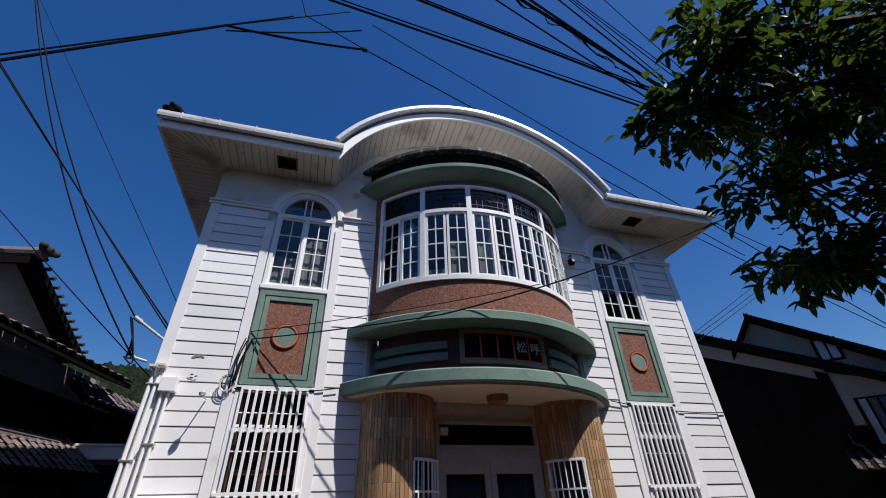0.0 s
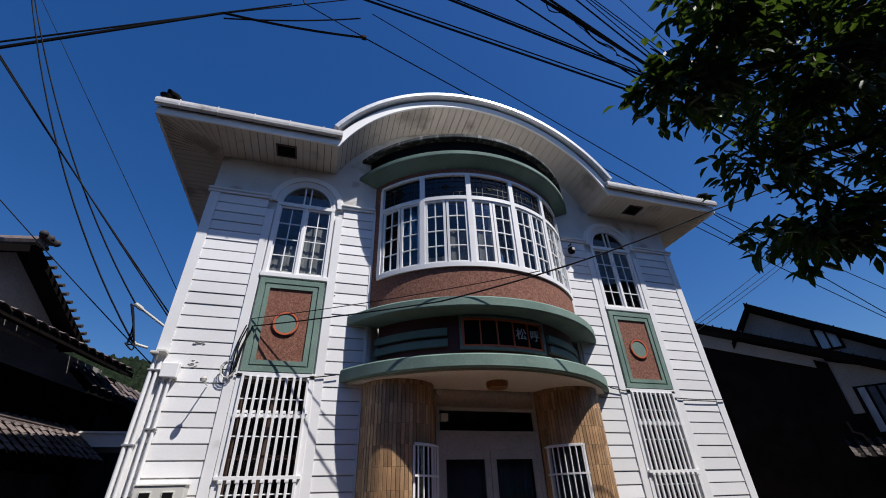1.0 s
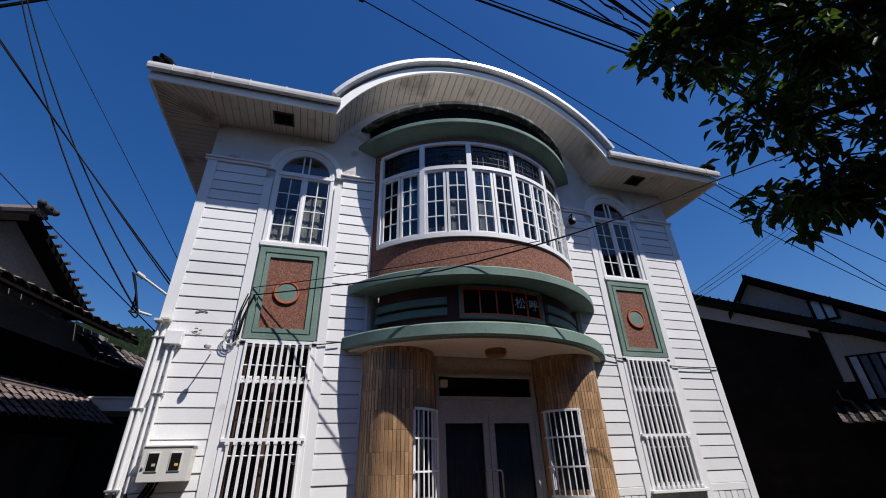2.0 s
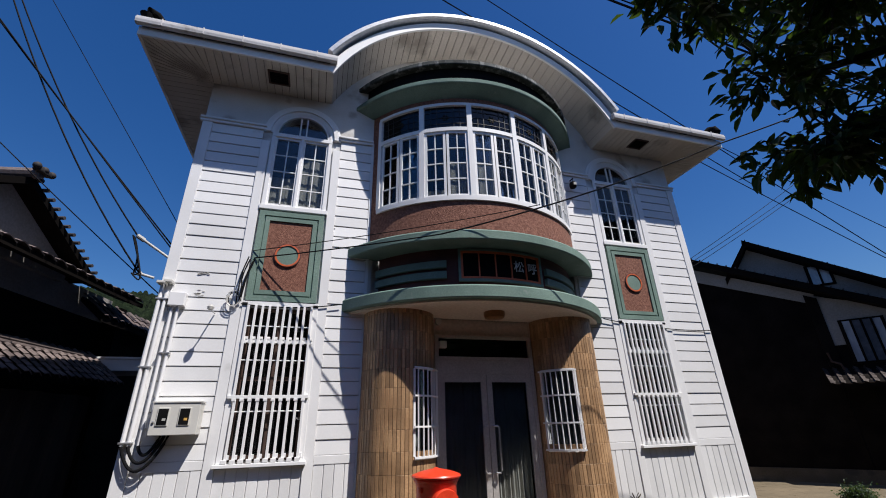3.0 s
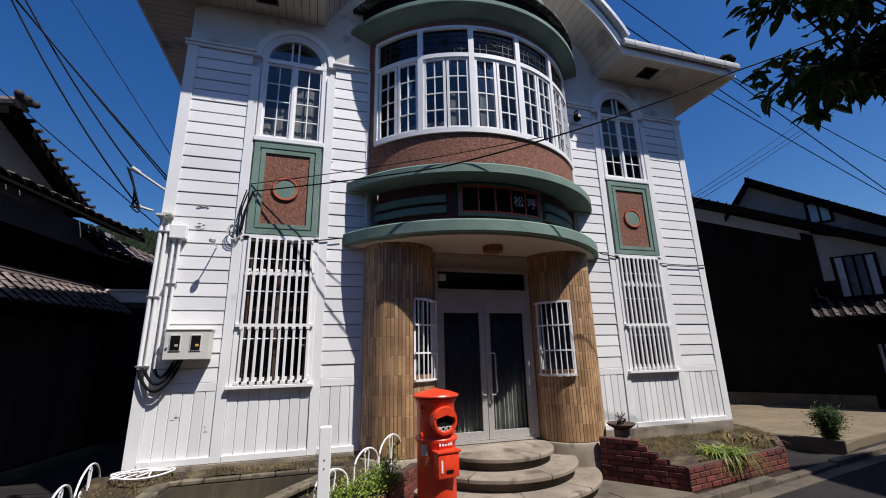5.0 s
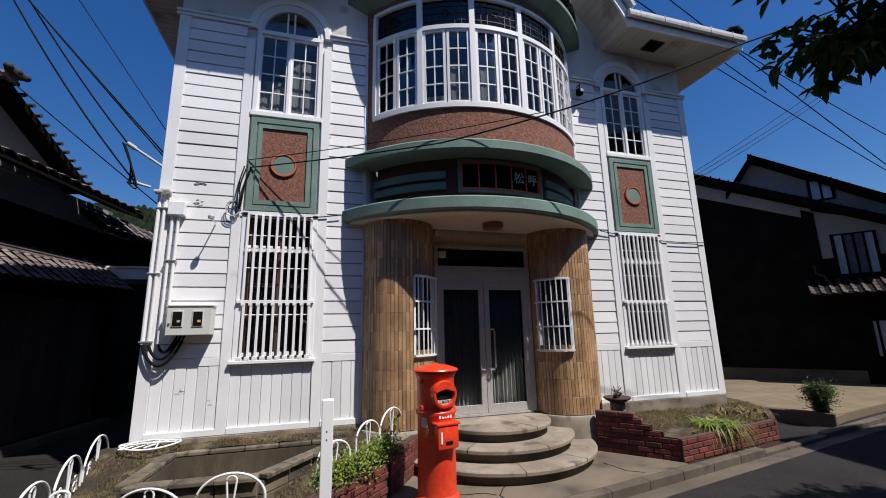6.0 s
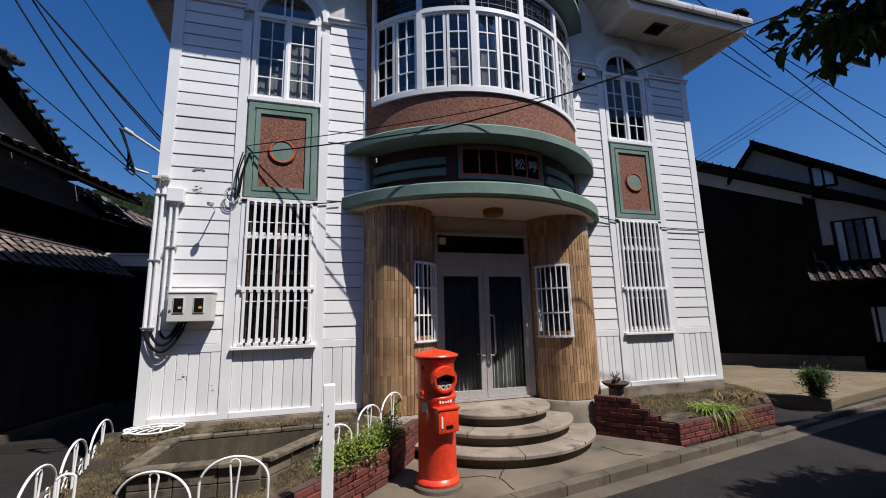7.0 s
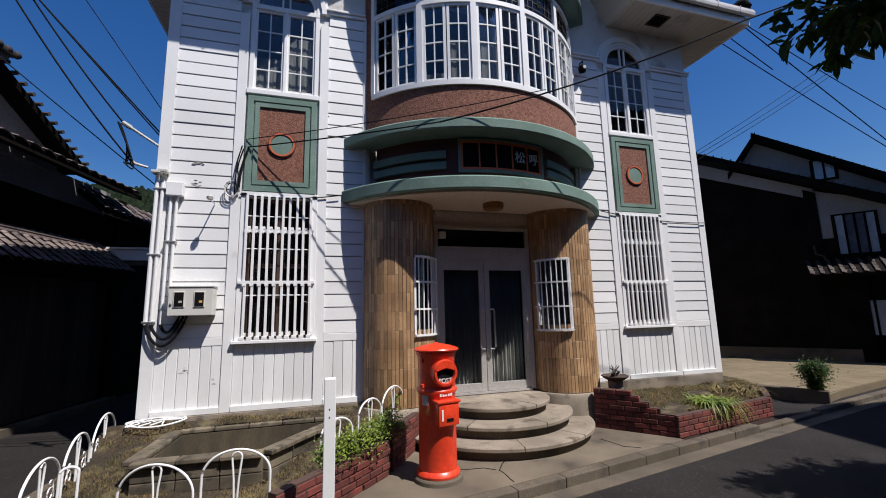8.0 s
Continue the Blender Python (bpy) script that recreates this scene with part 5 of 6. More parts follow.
# ---- white hoop fence ----
def hoop(x0, y0, x1, y1, z, h=0.42, tilt=0.0, scrolls=False, loop=True):
    a, b = Vector((x0, y0, z)), Vector((x1, y1, z))
    c = (a + b) / 2
    d = b - a
    w = d.length / 2
    ang = math.degrees(math.atan2(d.y, d.x))
    hp = thing("hoop_fence", "white painted wire hoop fence panel", "fence", "hoop fence panels", at=c)
    hp.rotation_euler = (radians(tilt), 0, radians(ang))
    pts = [(-w, 0, -0.15)] + [(-w * math.cos(math.pi * k / 20), 0, (h - w * 0.75) + w * 0.75 * math.sin(math.pi * k / 20)) for k in range(21)] + [(w, 0, -0.15)]
    part("hoop", tube(bmn(), pts, 0.010, 8), FRAME_WHITE, hp, smooth=True)
    pts = [(-0.006, 0, -0.12), (-0.02, 0, h * 0.45)] + [(-0.038 * math.cos(math.pi * k / 8), 0, h * 0.86 + 0.04 * math.sin(math.pi * k / 8)) for k in range(9)] + [(0.02, 0, h * 0.45), (0.006, 0, -0.12)]
    if loop:
        part("inner_loop", tube(bmn(), pts, 0.008, 8), FRAME_WHITE, hp, smooth=True)
    for s in (-1, 1) if scrolls else ():
        pts = []
        for k in range(24):
            a2 = 2 * math.pi * k / 14
            r = 0.078 - 0.0021 * k
            pts.append((s * (w * 0.56 + r * math.cos(a2) * 0.85), 0, 0.07 + r * math.sin(a2) + 0.006 * k))
        part("scroll", tube(bmn(), pts, 0.0055, 6), FRAME_WHITE, hp, smooth=True)
    return hp


hoop(-4.63, -0.68, -4.74, 0.10, 0.22, 0.42, scrolls=True)
hoop(-4.51, -1.42, -4.62, -0.74, 0.20, 0.42, scrolls=True)
hoop(-4.44, -2.10, -4.51, -1.46, 0.18, 0.42, scrolls=True)
hoop(-3.97, -1.76, -3.38, -1.95, 0.17, 0.33)
hoop(-3.32, -1.97, -2.80, -2.02, 0.17, 0.42)
hoop(-4.25, -2.02, -4.15, -1.98, 0.19, 0.40, loop=False)
hoop(-2.40, -1.75, -2.10, -1.52, 0.34, 0.34)
hoop(-2.02, -1.30, -1.74, -0.98, 0.38, 0.36)
hoop(-1.72, -0.92, -1.38, -0.46, 0.42, 0.36)
# a spare panel lying by the wall
sp = thing("hoop_fence", "white wire hoop panel lying flat on the soil", "fence", "hoop fence panels", at=(-4.22, -0.20, 0.475))
part("hoop", tube(bmn(), [(0.30 * math.cos(2 * math.pi * k / 28), 0.17 * math.sin(2 * math.pi * k / 28), 0.03 * math.cos(2 * math.pi * k / 28) ** 2) for k in range(29)], 0.010, 8), FRAME_WHITE, sp, smooth=True)
for k, (u0, u1) in enumerate(((-0.24, 0.05), (-0.13, 0.18), (-0.02, 0.26), (0.10, 0.06), (-0.26, -0.10))):
    part("wire", tube(bmn(), [(u0, -0.15, 0.016), ((u0 + u1) / 2, 0.0, 0.03 + 0.004 * k), (u1, 0.15, 0.016)], 0.008, 8), FRAME_WHITE, sp, smooth=True)
for s in (-1, 1):
    part("wire", tube(bmn(), [(-0.27, 0.05 * s, 0.035), (0.0, 0.07 * s, 0.05), (0.27, 0.03 * s, 0.035)], 0.008, 8), FRAME_WHITE, sp, smooth=True)


# ---- plants ----
def leaf_mesh(bm, p, d, up, L, W, fold=0.25):
    """One pointed leaf of six triangles, folded along its middle."""
    d = d.normalized()
    s = d.cross(up)
    if s.length < 1e-3:
        s = d.cross(Vector((1, 0, 0)))
    s.normalize()
    n = s.cross(d).normalized()
    a = bm.verts.new(p)
    m1, m2 = bm.verts.new(p + d * L * 0.42 - n * 0.0), bm.verts.new(p + d * L * 0.75 - n * L * 0.04)
    t = bm.verts.new(p + d * L - n * L * 0.10)
    for sg in (-1, 1):
        q1 = bm.verts.new(p + d * L * 0.38 + s * sg * W * 0.5 + n * W * fold)
        q2 = bm.verts.new(p + d * L * 0.72 + s * sg * W * 0.38 + n * W * fold * 0.7 - n * L * 0.04)
        if sg > 0:
            bm.faces.new((a, q1, m1)), bm.faces.new((m1, q1, q2, m2)), bm.faces.new((m2, q2, t))
        else:
            bm.faces.new((a, m1, q1)), bm.faces.new((m1, m2, q2, q1)), bm.faces.new((m2, t, q2))


def quick(name, bm, mat):
    me = bpy.data.meshes.new(name)
    bm.to_mesh(me)
    bm.free()
    me.materials.append(mat)
    return me


# overhanging street tree: trunk behind the viewer's right, boughs reaching over the street
rng = random.Random(11)
tree = thing("tree", "broadleaf street tree with dark glossy overhanging leaves", "tree", at=(0, 0, 0))
TB = Vector((2.6, -7.2, -0.1))
part("trunk", tube(bmn(), [TB, TB + Vector((-0.05, 0.05, 1.2)), TB + Vector((-0.2, 0.15, 2.4)), TB + Vector((-0.45, 0.4, 3.3))], [0.20, 0.16, 0.14, 0.11], 12), BARK, tree, smooth=True)
LOBES = (  # centre, radii, clumps
    ((0.45, -5.10, 4.20), (0.95, 0.75, 0.80), 66), ((0.20, -4.72, 3.05), (0.50, 0.35, 0.30), 18), ((-0.55, -4.88, 3.88), (0.36, 0.28, 0.36), 14),
    ((-0.30, -5.15, 4.35), (0.40, 0.40, 0.42), 18), ((1.0, -5.2, 3.45), (0.80, 0.55, 0.50), 36), ((1.1, -5.6, 4.6), (1.1, 0.9, 0.9), 50), ((1.9, -6.0, 4.2), (1.0, 0.9, 0.9), 36),
    ((0.05, -4.75, 3.45), (0.36, 0.30, 0.28), 7), ((3.95, -5.02, 4.7), (0.75, 0.40, 0.5), 70), ((4.8, -5.2, 4.9), (0.8, 0.5, 0.6), 60),
)
fork = TB + Vector((-0.45, 0.4, 3.3))
bl = bmn()
for c, rad, n in LOBES:
    c = Vector(c)
    near = 0.62 if c.x < 1.5 else 0.84
    if c.x < 1.5:
        c = farther(c, near)
        rad = tuple(near * q for q in rad)
    boughs = bmn()
    mid = fork.lerp(c, 0.5) + Vector((0, 0, 0.18))
    tube(boughs, [fork, mid, c], [0.06, 0.030, 0.012], 7)
    for k in range(int(n * 1.6)):
        while True:
            v = Vector((rng.uniform(-1, 1), rng.uniform(-1, 1), rng.uniform(-1, 1)))
            if v.length < 1:
                break
        v = v.normalized() * (v.length ** 0.6)
        p = c + Vector((v.x * rad[0], v.y * rad[1], v.z * rad[2]))
        st = c.lerp(p, 0.25)
        bend = (st + p) / 2 + Vector((0, 0, 0.05))
        tube(boughs, [st, bend, p], [0.005, 0.004, 0.002], 4)
        out = (p - st).normalized()
        for q in range(rng.randint(16, 24)):
            f = rng.uniform(0.0, 1.05)
            base = st.lerp(p, f) + near * Vector((rng.gauss(0, 0.030), rng.gauss(0, 0.030), rng.gauss(0, 0.024)))
            dr = (out * 0.6 + Vector((rng.uniform(-1, 1), rng.uniform(-1, 1), rng.uniform(-0.95, 0.45)))).normalized()
            leaf_mesh(bl, base, dr, Vector((rng.uniform(-0.4, 0.4), rng.uniform(-0.4, 0.4), 1)), near * rng.uniform(0.078, 0.122), near * rng.uniform(0.034, 0.052))
    part("bough", boughs, BARK, tree, smooth=True)
crown = new("crown", quick("crown", bl, LEAF))
crown.parent = tree
tagged(crown, kind="stuff")


def shrub(name, label, spots, mat, L, W, count, seed, category="shrub", droop=0.2):
    r = random.Random(seed)
    sh = thing(name, label, category)
    bm = bmn()
    st = bmn()
    for (x, y, z, rx, ry, rz) in spots:
        for k in range(count):
            v = Vector((r.gauss(0, 0.5), r.gauss(0, 0.5), r.gauss(0, 0.5)))
            p = Vector((x + v.x * rx, y + v.y * ry, z + v.z * rz))
            d = Vector((r.uniform(-1, 1), r.uniform(-1, 1), r.uniform(-droop, 1)))
            leaf_mesh(bm, p, d, Vector((0, 0, 1)), L * r.uniform(0.7, 1.3), W * r.uniform(0.7, 1.3))
            if k % 14 == 0:
                tube(st, [(x + r.gauss(0, rx * 0.15), y + r.gauss(0, ry * 0.15), z - rz * 0.9), p], 0.004, 4)
    tagged(part("stem_tangle", st, BARK, sh), kind="stuff")
    ob = new("leaves", quick("leaves", bm, mat))
    ob.parent = sh
    tagged(ob, kind="stuff")
    return sh


shrub("shrub", "bright green leafy shrub spilling over the brick planter",
      [(-2.30 + 0.165 * k, -1.82 + 0.165 * k * (1.0 if k < 3 else 1.05), 0.42 + 0.008 * k, 0.15, 0.15, 0.13) for k in range(5)], SHRUB, 0.034, 0.020, 520, 5)
shrub("potted_shrub", "small dark bush beside the paved forecourt", [(6.26, -0.36, 0.42, 0.23, 0.23, 0.19), (6.26, -0.36, 0.22, 0.12, 0.12, 0.15), (6.16, -0.40, 0.48, 0.15, 0.15, 0.12), (6.38, -0.33, 0.46, 0.15, 0.15, 0.12)], LEAF, 0.040, 0.024, 1500, 8)
shrub("weeds", "small green weeds against the porch column", [(-1.52, -0.55, 0.56, 0.10, 0.08, 0.12)], SHRUB, 0.05, 0.014, 70, 9)


def blades(name, label, centre, n, length, spread, mat, seed, droop=0.6):
    """Long strap leaves that arch out and down."""
    r = random.Random(seed)
    pl_ = thing(name, label, "plant")
    bm = bmn()
    for k in range(n):
        a = r.uniform(0, 2 * math.pi)
        d = Vector((math.cos(a), math.sin(a), 0))
        p = Vector(centre) + Vector((r.gauss(0, spread), r.gauss(0, spread), 0))
        L = length * r.uniform(0.6, 1.2)
        w = 0.012
        s = d.cross(Vector((0, 0, 1)))
        rows = []
        for j in range(6):
            f = j / 5
            q = p + d * L * f * 0.75 + Vector((0, 0, L * (0.85 * f - droop * 1.5 * f * f)))
            ww = w * (1 - f * 0.9)
            rows.append([q - s * ww, q + s * ww])
        sheet(bm, rows)
    ob = new("strap_leaves", quick("strap_leaves", bm, mat))
    ob.parent = pl_
    return pl_


blades("strap_leaf_plant", "arching green strap-leaf plant spilling over bricks", (2.98, -1.10, 0.30), 150, 0.46, 0.11, SHRUB, 3, droop=0.85)
blades("withered_plant", "withered brown strap-leaf plant in the planter", (4.0, -0.72, 0.32), 60, 0.36, 0.16, GRASS, 4)


def tufts(name, label, inside, level, n, seed, region, mat, h=0.06):
    r = random.Random(seed)
    bm = bmn()
    made = 0
    while made < n:
        x, y = r.uniform(region[0], region[1]), r.uniform(region[2], region[3])
        if not inside(x, y) or noise.noise(Vector((x * 2.2, y * 2.2, seed))) < -0.12:
            made += 0.2
            continue
        z = level(x, y) + 0.03 * noise.noise(Vector((x * 3, y * 3, 3 if seed == 21 else 7)))
        for k in range(3):
            a = r.uniform(0, 6.28)
            d = Vector((math.cos(a), math.sin(a), 0)) * h * r.uniform(0.3, 1.0)
            s = Vector((-d.y, d.x, 0)).normalized() * 0.0022
            p = Vector((x + r.gauss(0, 0.012), y + r.gauss(0, 0.012), z - 0.005))
            t = p + d + Vector((0, 0, h * r.uniform(0.3, 1.0)))
            bm.faces.new((bm.verts.new(p - s), bm.verts.new(p + s), bm.verts.new(t)))
        made += 1
    ob = new(name, quick(name, bm, mat))
    return tagged(ob, label, "grass", kind="stuff")


tufts("grass", "dry straw-coloured grass in the planter", in_right, heights_right, 6500, 21, (1.7, 4.9, -1.35, 0.05), GRASS)


tufts("grass", "sparse dry grass along the wall foot", in_left, heights_left, 9000, 22, (-4.7, -1.5, -2.7, 0.0), GRASS, 0.05)

# pot on the plinth end
pot = thing("plant_pot", "dark dish-shaped plant pot with dead stems on a pale stone stand", "pot", at=(1.835, -0.52, 0.42))
part("stand", lathe(bmn(), [(0.118, -0.14), (0.118, 0.02), (0.105, 0.035), (0.105, 0.175), (0.09, 0.18)], 28), STONE, pot, "pale stone stand", smooth=True)
part("bowl", lathe(bmn(), [(0.09, 0.178), (0.11, 0.185), (0.175, 0.225), (0.195, 0.245), (0.19, 0.258), (0.165, 0.25), (0.05, 0.235)], 28), BROWNWOOD, pot, smooth=True)
r = random.Random(2)
for k in range(5):
    part("dead_stem", tube(bmn(), [(r.uniform(-0.07, 0.07), r.uniform(-0.05, 0.05), 0.235), (r.uniform(-0.1, 0.1), r.uniform(-0.06, 0.06), 0.30), (r.uniform(-0.12, 0.12), r.uniform(-0.06, 0.06), r.uniform(0.33, 0.43))],
                           [0.018, 0.015, 0.006], 6), BARK, pot)

# cracks in the pavement
for pts in (((-0.42, -1.40), (-0.50, -1.51), (-0.57, -1.61), (-0.56, -1.80), (-0.57, -1.97)), ((-0.95, -1.47), (-0.71, -1.51), (-0.57, -1.61)), ((1.09, -1.10), (1.13, -1.25), (1.14, -1.42), (1.35, -1.58))):
    fine = []
    for a, b in zip(pts[:-1], pts[1:]):
        for k in range(6):
            f = k / 6
            x, y = a[0] + (b[0] - a[0]) * f, a[1] + (b[1] - a[1]) * f
            fine.append((x + 0.02 * noise.noise(Vector((x * 9, y * 9, 0))), y + 0.02 * noise.noise(Vector((x * 9, y * 9, 4))), 0.0))
    tagged(link("pavement_crack", tube(bmn(), fine, 0.006, 5), BLACK), "dark crack across the concrete pavement", "crack", kind="structure")

# ---- neighbouring houses ----
def local(p0, along_v, out_v):
    p0, a, o = Vector(p0), Vector(along_v), Vector(out_v)
    return lambda s, q, z: p0 + a * s + o * q + Vector((0, 0, z))


def slab(bm, f, quad, thick):
    """A roof slab through four (s, q, z) corners, thick downwards."""
    prism(bm, [f(*c) for c in quad], (0, 0, -thick))
    return bm


TILE_MESH = {}


def pantile_mesh(w, d, mat):
    if (w, d) not in TILE_MESH:
        bm = bmn()
        prof = []
        for k in range(7):
            u = k / 6
            prof.append((u * w, 0.030 * math.sin(u * math.pi * 1.35 + 0.2) - 0.012))
        rows = [[(x, 0.0, z + 0.014) for x, z in prof], [(x, d * 1.08, z) for x, z in prof]]
        sheet(bm, rows)
        sheet(bm, [[(x, 0.0, z - 0.004) for x, z in prof], [(x, 0.0, z + 0.014) for x, z in prof]])
        TILE_MESH[w, d] = quick("roof_tile", bm, mat)
    return TILE_MESH[w, d]


def tile_roof(parent, eave0, eave1, top0, w=0.265, d=0.235, mat=ROOF_TILE):
    """Single pantiles over the plane that the eave and one upper corner give."""
    e0, e1, t0 = Vector(eave0), Vector(eave1), Vector(top0)
    u = (e1 - e0).normalized()
    v = (t0 - e0)
    v -= u * v.dot(u)
    depth = v.length
    v.normalize()
    n = u.cross(v)
    me = pantile_mesh(w, d, mat)
    rot = Matrix((u, v, n)).transposed().to_4x4()
    for j in range(int(depth / d) + 1):
        for i in range(int((e1 - e0).length / w) + 1):
            p = e0 + u * (i * w) + v * (j * d) + n * 0.02
            piece("roof_tile", me, parent, Matrix.Translation(p) @ rot @ pose(0, 0, random.uniform(-0.004, 0.004), random.uniform(-1, 1), random.uniform(-1, 1), 0))


LH = local((-7.46, 1.75, 0), (0.165, 0.986, 0), (0.986, -0.165, 0))
lh = thing("neighbour_house", "dark tile-roofed Japanese house with white gable", "house", "neighbouring houses")
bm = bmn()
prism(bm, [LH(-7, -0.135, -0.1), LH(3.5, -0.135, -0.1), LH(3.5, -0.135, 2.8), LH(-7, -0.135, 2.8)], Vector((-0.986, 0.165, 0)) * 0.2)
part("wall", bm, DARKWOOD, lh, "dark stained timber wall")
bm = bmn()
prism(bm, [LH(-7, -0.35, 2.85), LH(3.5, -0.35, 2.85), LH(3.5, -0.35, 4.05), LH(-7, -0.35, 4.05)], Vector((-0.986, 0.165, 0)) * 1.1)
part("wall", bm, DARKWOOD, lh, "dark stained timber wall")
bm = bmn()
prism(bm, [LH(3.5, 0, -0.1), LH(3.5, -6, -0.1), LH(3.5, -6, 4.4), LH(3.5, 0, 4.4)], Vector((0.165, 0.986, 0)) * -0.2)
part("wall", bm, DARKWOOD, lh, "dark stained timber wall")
bm = bmn()
prism(bm, [LH(-7, -0.34, 4.05), LH(3.45, -0.34, 4.05), LH(3.45, -0.34, 4.6), LH(-7, -0.34, 4.6)], Vector((-0.986, 0.165, 0)) * 0.2)
part("plaster_band", bm, GREYPLASTER, lh, "white plaster band under the eave")
bm = bmn()
prism(bm, [LH(-1.75, -0.22, 4.62), LH(-0.02, -0.22, 5.66), LH(1.72, -0.22, 4.72), LH(1.72, -0.22, 4.5), LH(-1.75, -0.22, 4.5)], Vector((-0.986, 0.165, 0)) * 0.15)
part("gable", bm, GREYPLASTER, lh, "white plaster gable")
bm = bmn()
for s_end, z_end in ((2.02, 4.70), (-2.15, 4.62)):
    slab(bm, LH, [(-0.04, 0.10, 5.80), (s_end, 0.10, z_end), (s_end, -4.5, z_end), (-0.04, -4.5, 5.80)], 0.13)
part("gable_roof", bm, DARKWOOD, lh, "dark gable roof")
for k in range(12):
    f = (k + 0.5) / 12
    p = LH(-0.04 + 2.06 * f, 0.17, 5.83 - 1.10 * f)
    bm = tube(bmn(), [p, p + Vector((-0.25, 0.04, 0.0))], 0.036, 8)
    part("verge_tile", bm, DARK_TILE, lh, smooth=True)
bm = bmn()
tube(bm, [LH(-0.06, 0.18, 5.86), LH(-0.06, -4.5, 5.86)], 0.10, 10)
part("ridge", bm, ROOF_TILE, lh, "round ridge tiles", smooth=True)
bm = box(bmn(), -0.06, -0.16, 0, 0.06, 0.16, 0.10, Matrix.Translation(LH(-0.06, 0.20, 5.86)) @ pose(0, 0, 0, 0, 0, -9.5), bevel=0.03)
for dx in (-0.16, 0.0, 0.16):
    bmesh.ops.create_icosphere(bm, subdivisions=2, radius=0.065, matrix=Matrix.Translation(LH(-0.06 + dx, 0.22, 5.93)))
part("ridge_ornament", bm, DARK_TILE, lh, "carved ridge-end ornament", smooth=True)
bm = bmn()
slab(bm, LH, [(-7, 0.55, 4.42), (3.10, 0.55, 4.44), (3.20, -0.15, 4.70), (-7, -0.15, 4.68)], 0.10)
part("skirt_roof", bm, DARKWOOD, lh, "dark skirt roof")
tile_roof(lh, LH(-1.2, 0.58, 4.44), LH(2.90, 0.58, 4.46), LH(-1.2, -0.15, 4.72))
# low roof beside the lane
bm = bmn()
slab(bm, LH, [(-4, 0.62, 2.57), (3.05, 0.62, 2.66), (3.25, -0.4, 3.36), (-4, -0.4, 3.38)], 0.08)
low = part("low_roof", bm, DARKWOOD, lh, "low tiled roof above the lane")
tile_roof(lh, LH(-0.6, 0.66, 2.60), LH(2.95, 0.66, 2.68), LH(-0.6, -0.05, 3.16), 0.20, 0.17)
for q, z, rr in ((0.0, 3.20, 0.06), (0.05, 3.13, 0.045)):
    part("ridge", tube(bmn(), [LH(-4, q, z), LH(3.1, q, z)], rr, 8), ROOF_TILE, lh, "round ridge tiles", smooth=True)
bm = bmn()
prism(bm, [LH(3.3, -0.1, -0.1), LH(9, -0.1, -0.1), LH(9, -0.1, 4.05), LH(3.3, -0.1, 4.05)], Vector((-0.986, 0.165, 0)) * 3.0)
part("rear_wing", bm, DARKWOOD, lh, "dark timber rear wing")
bm = bmn()
slab(bm, LH, [(2.2, 0.35, 3.93), (9.5, 0.35, 3.93), (9.5, -0.15, 4.36), (2.2, -0.15, 4.36)], 0.1)
part("rear_roof", bm, DARKWOOD, lh)
tile_roof(lh, LH(2.2, 0.38, 3.95), LH(8.5, 0.38, 3.95), LH(2.2, -0.10, 4.36))
# board cladding by the lane
bm0 = box(bmn(), 0, 0.0, 0, 0.175, 0.025, 2.45, bevel=0.003)
bd = part("cladding_board", bm0, BROWNWOOD, lh)
R0 = pose(0, 0, 0, 0, 0, 80.5)
bd.matrix_basis = Matrix.Translation(LH(-1.2, -0.105, 0.02)) @ R0
for k in range(1, 26):
    piece("cladding_board", bd.data, lh, Matrix.Translation(LH(-1.2 + 0.18 * k, -0.105, 0.02 + random.uniform(-0.01, 0.01))) @ R0)
bm = bmn()
prism(bm, [LH(-4, 0.0, -0.1), LH(3.4, 0.0, -0.1), LH(3.4, 0.22, -0.1), LH(-4, 0.22, -0.1)], (0, 0, 0.12))
part("foundation_ledge", bm, CONCRETE, lh, "concrete ledge at the wall foot")

RH = local((10.02, 4.67, 0), (0.607, -0.795, 0), (-0.795, -0.607, 0))
rh = thing("neighbour_house", "dark timber house with white gables and tiled roofs", "house", "neighbouring houses")
BACK = Vector((0.795, 0.607, 0))
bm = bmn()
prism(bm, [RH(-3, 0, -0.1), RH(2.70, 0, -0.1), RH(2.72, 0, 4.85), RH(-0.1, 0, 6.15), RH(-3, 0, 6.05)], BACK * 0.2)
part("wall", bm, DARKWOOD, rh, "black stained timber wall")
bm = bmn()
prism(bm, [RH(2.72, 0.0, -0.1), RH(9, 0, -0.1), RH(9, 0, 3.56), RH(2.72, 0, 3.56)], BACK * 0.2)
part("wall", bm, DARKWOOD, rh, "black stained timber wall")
bm = bmn()
prism(bm, [RH(-0.4, 0.03, 6.25), RH(2.68, 0.03, 4.82), RH(2.84, 0.03, 5.08), RH(-0.4, 0.03, 6.72)], BACK * 0.15)
part("barge_plaster", bm, GREYPLASTER, rh, "white plaster strip under the verge")
bm = bmn()
prism(bm, [RH(2.70, 0.02, 3.55), RH(6.5, 0.02, 3.55), RH(6.5, 0.02, 3.7), RH(2.70, 0.02, 5.05)], BACK * 0.2)
part("plaster_wall", bm, GREYPLASTER, rh, "white plaster wall")
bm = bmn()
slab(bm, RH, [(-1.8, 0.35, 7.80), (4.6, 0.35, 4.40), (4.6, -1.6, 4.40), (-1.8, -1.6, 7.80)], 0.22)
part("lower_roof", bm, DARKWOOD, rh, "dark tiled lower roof")
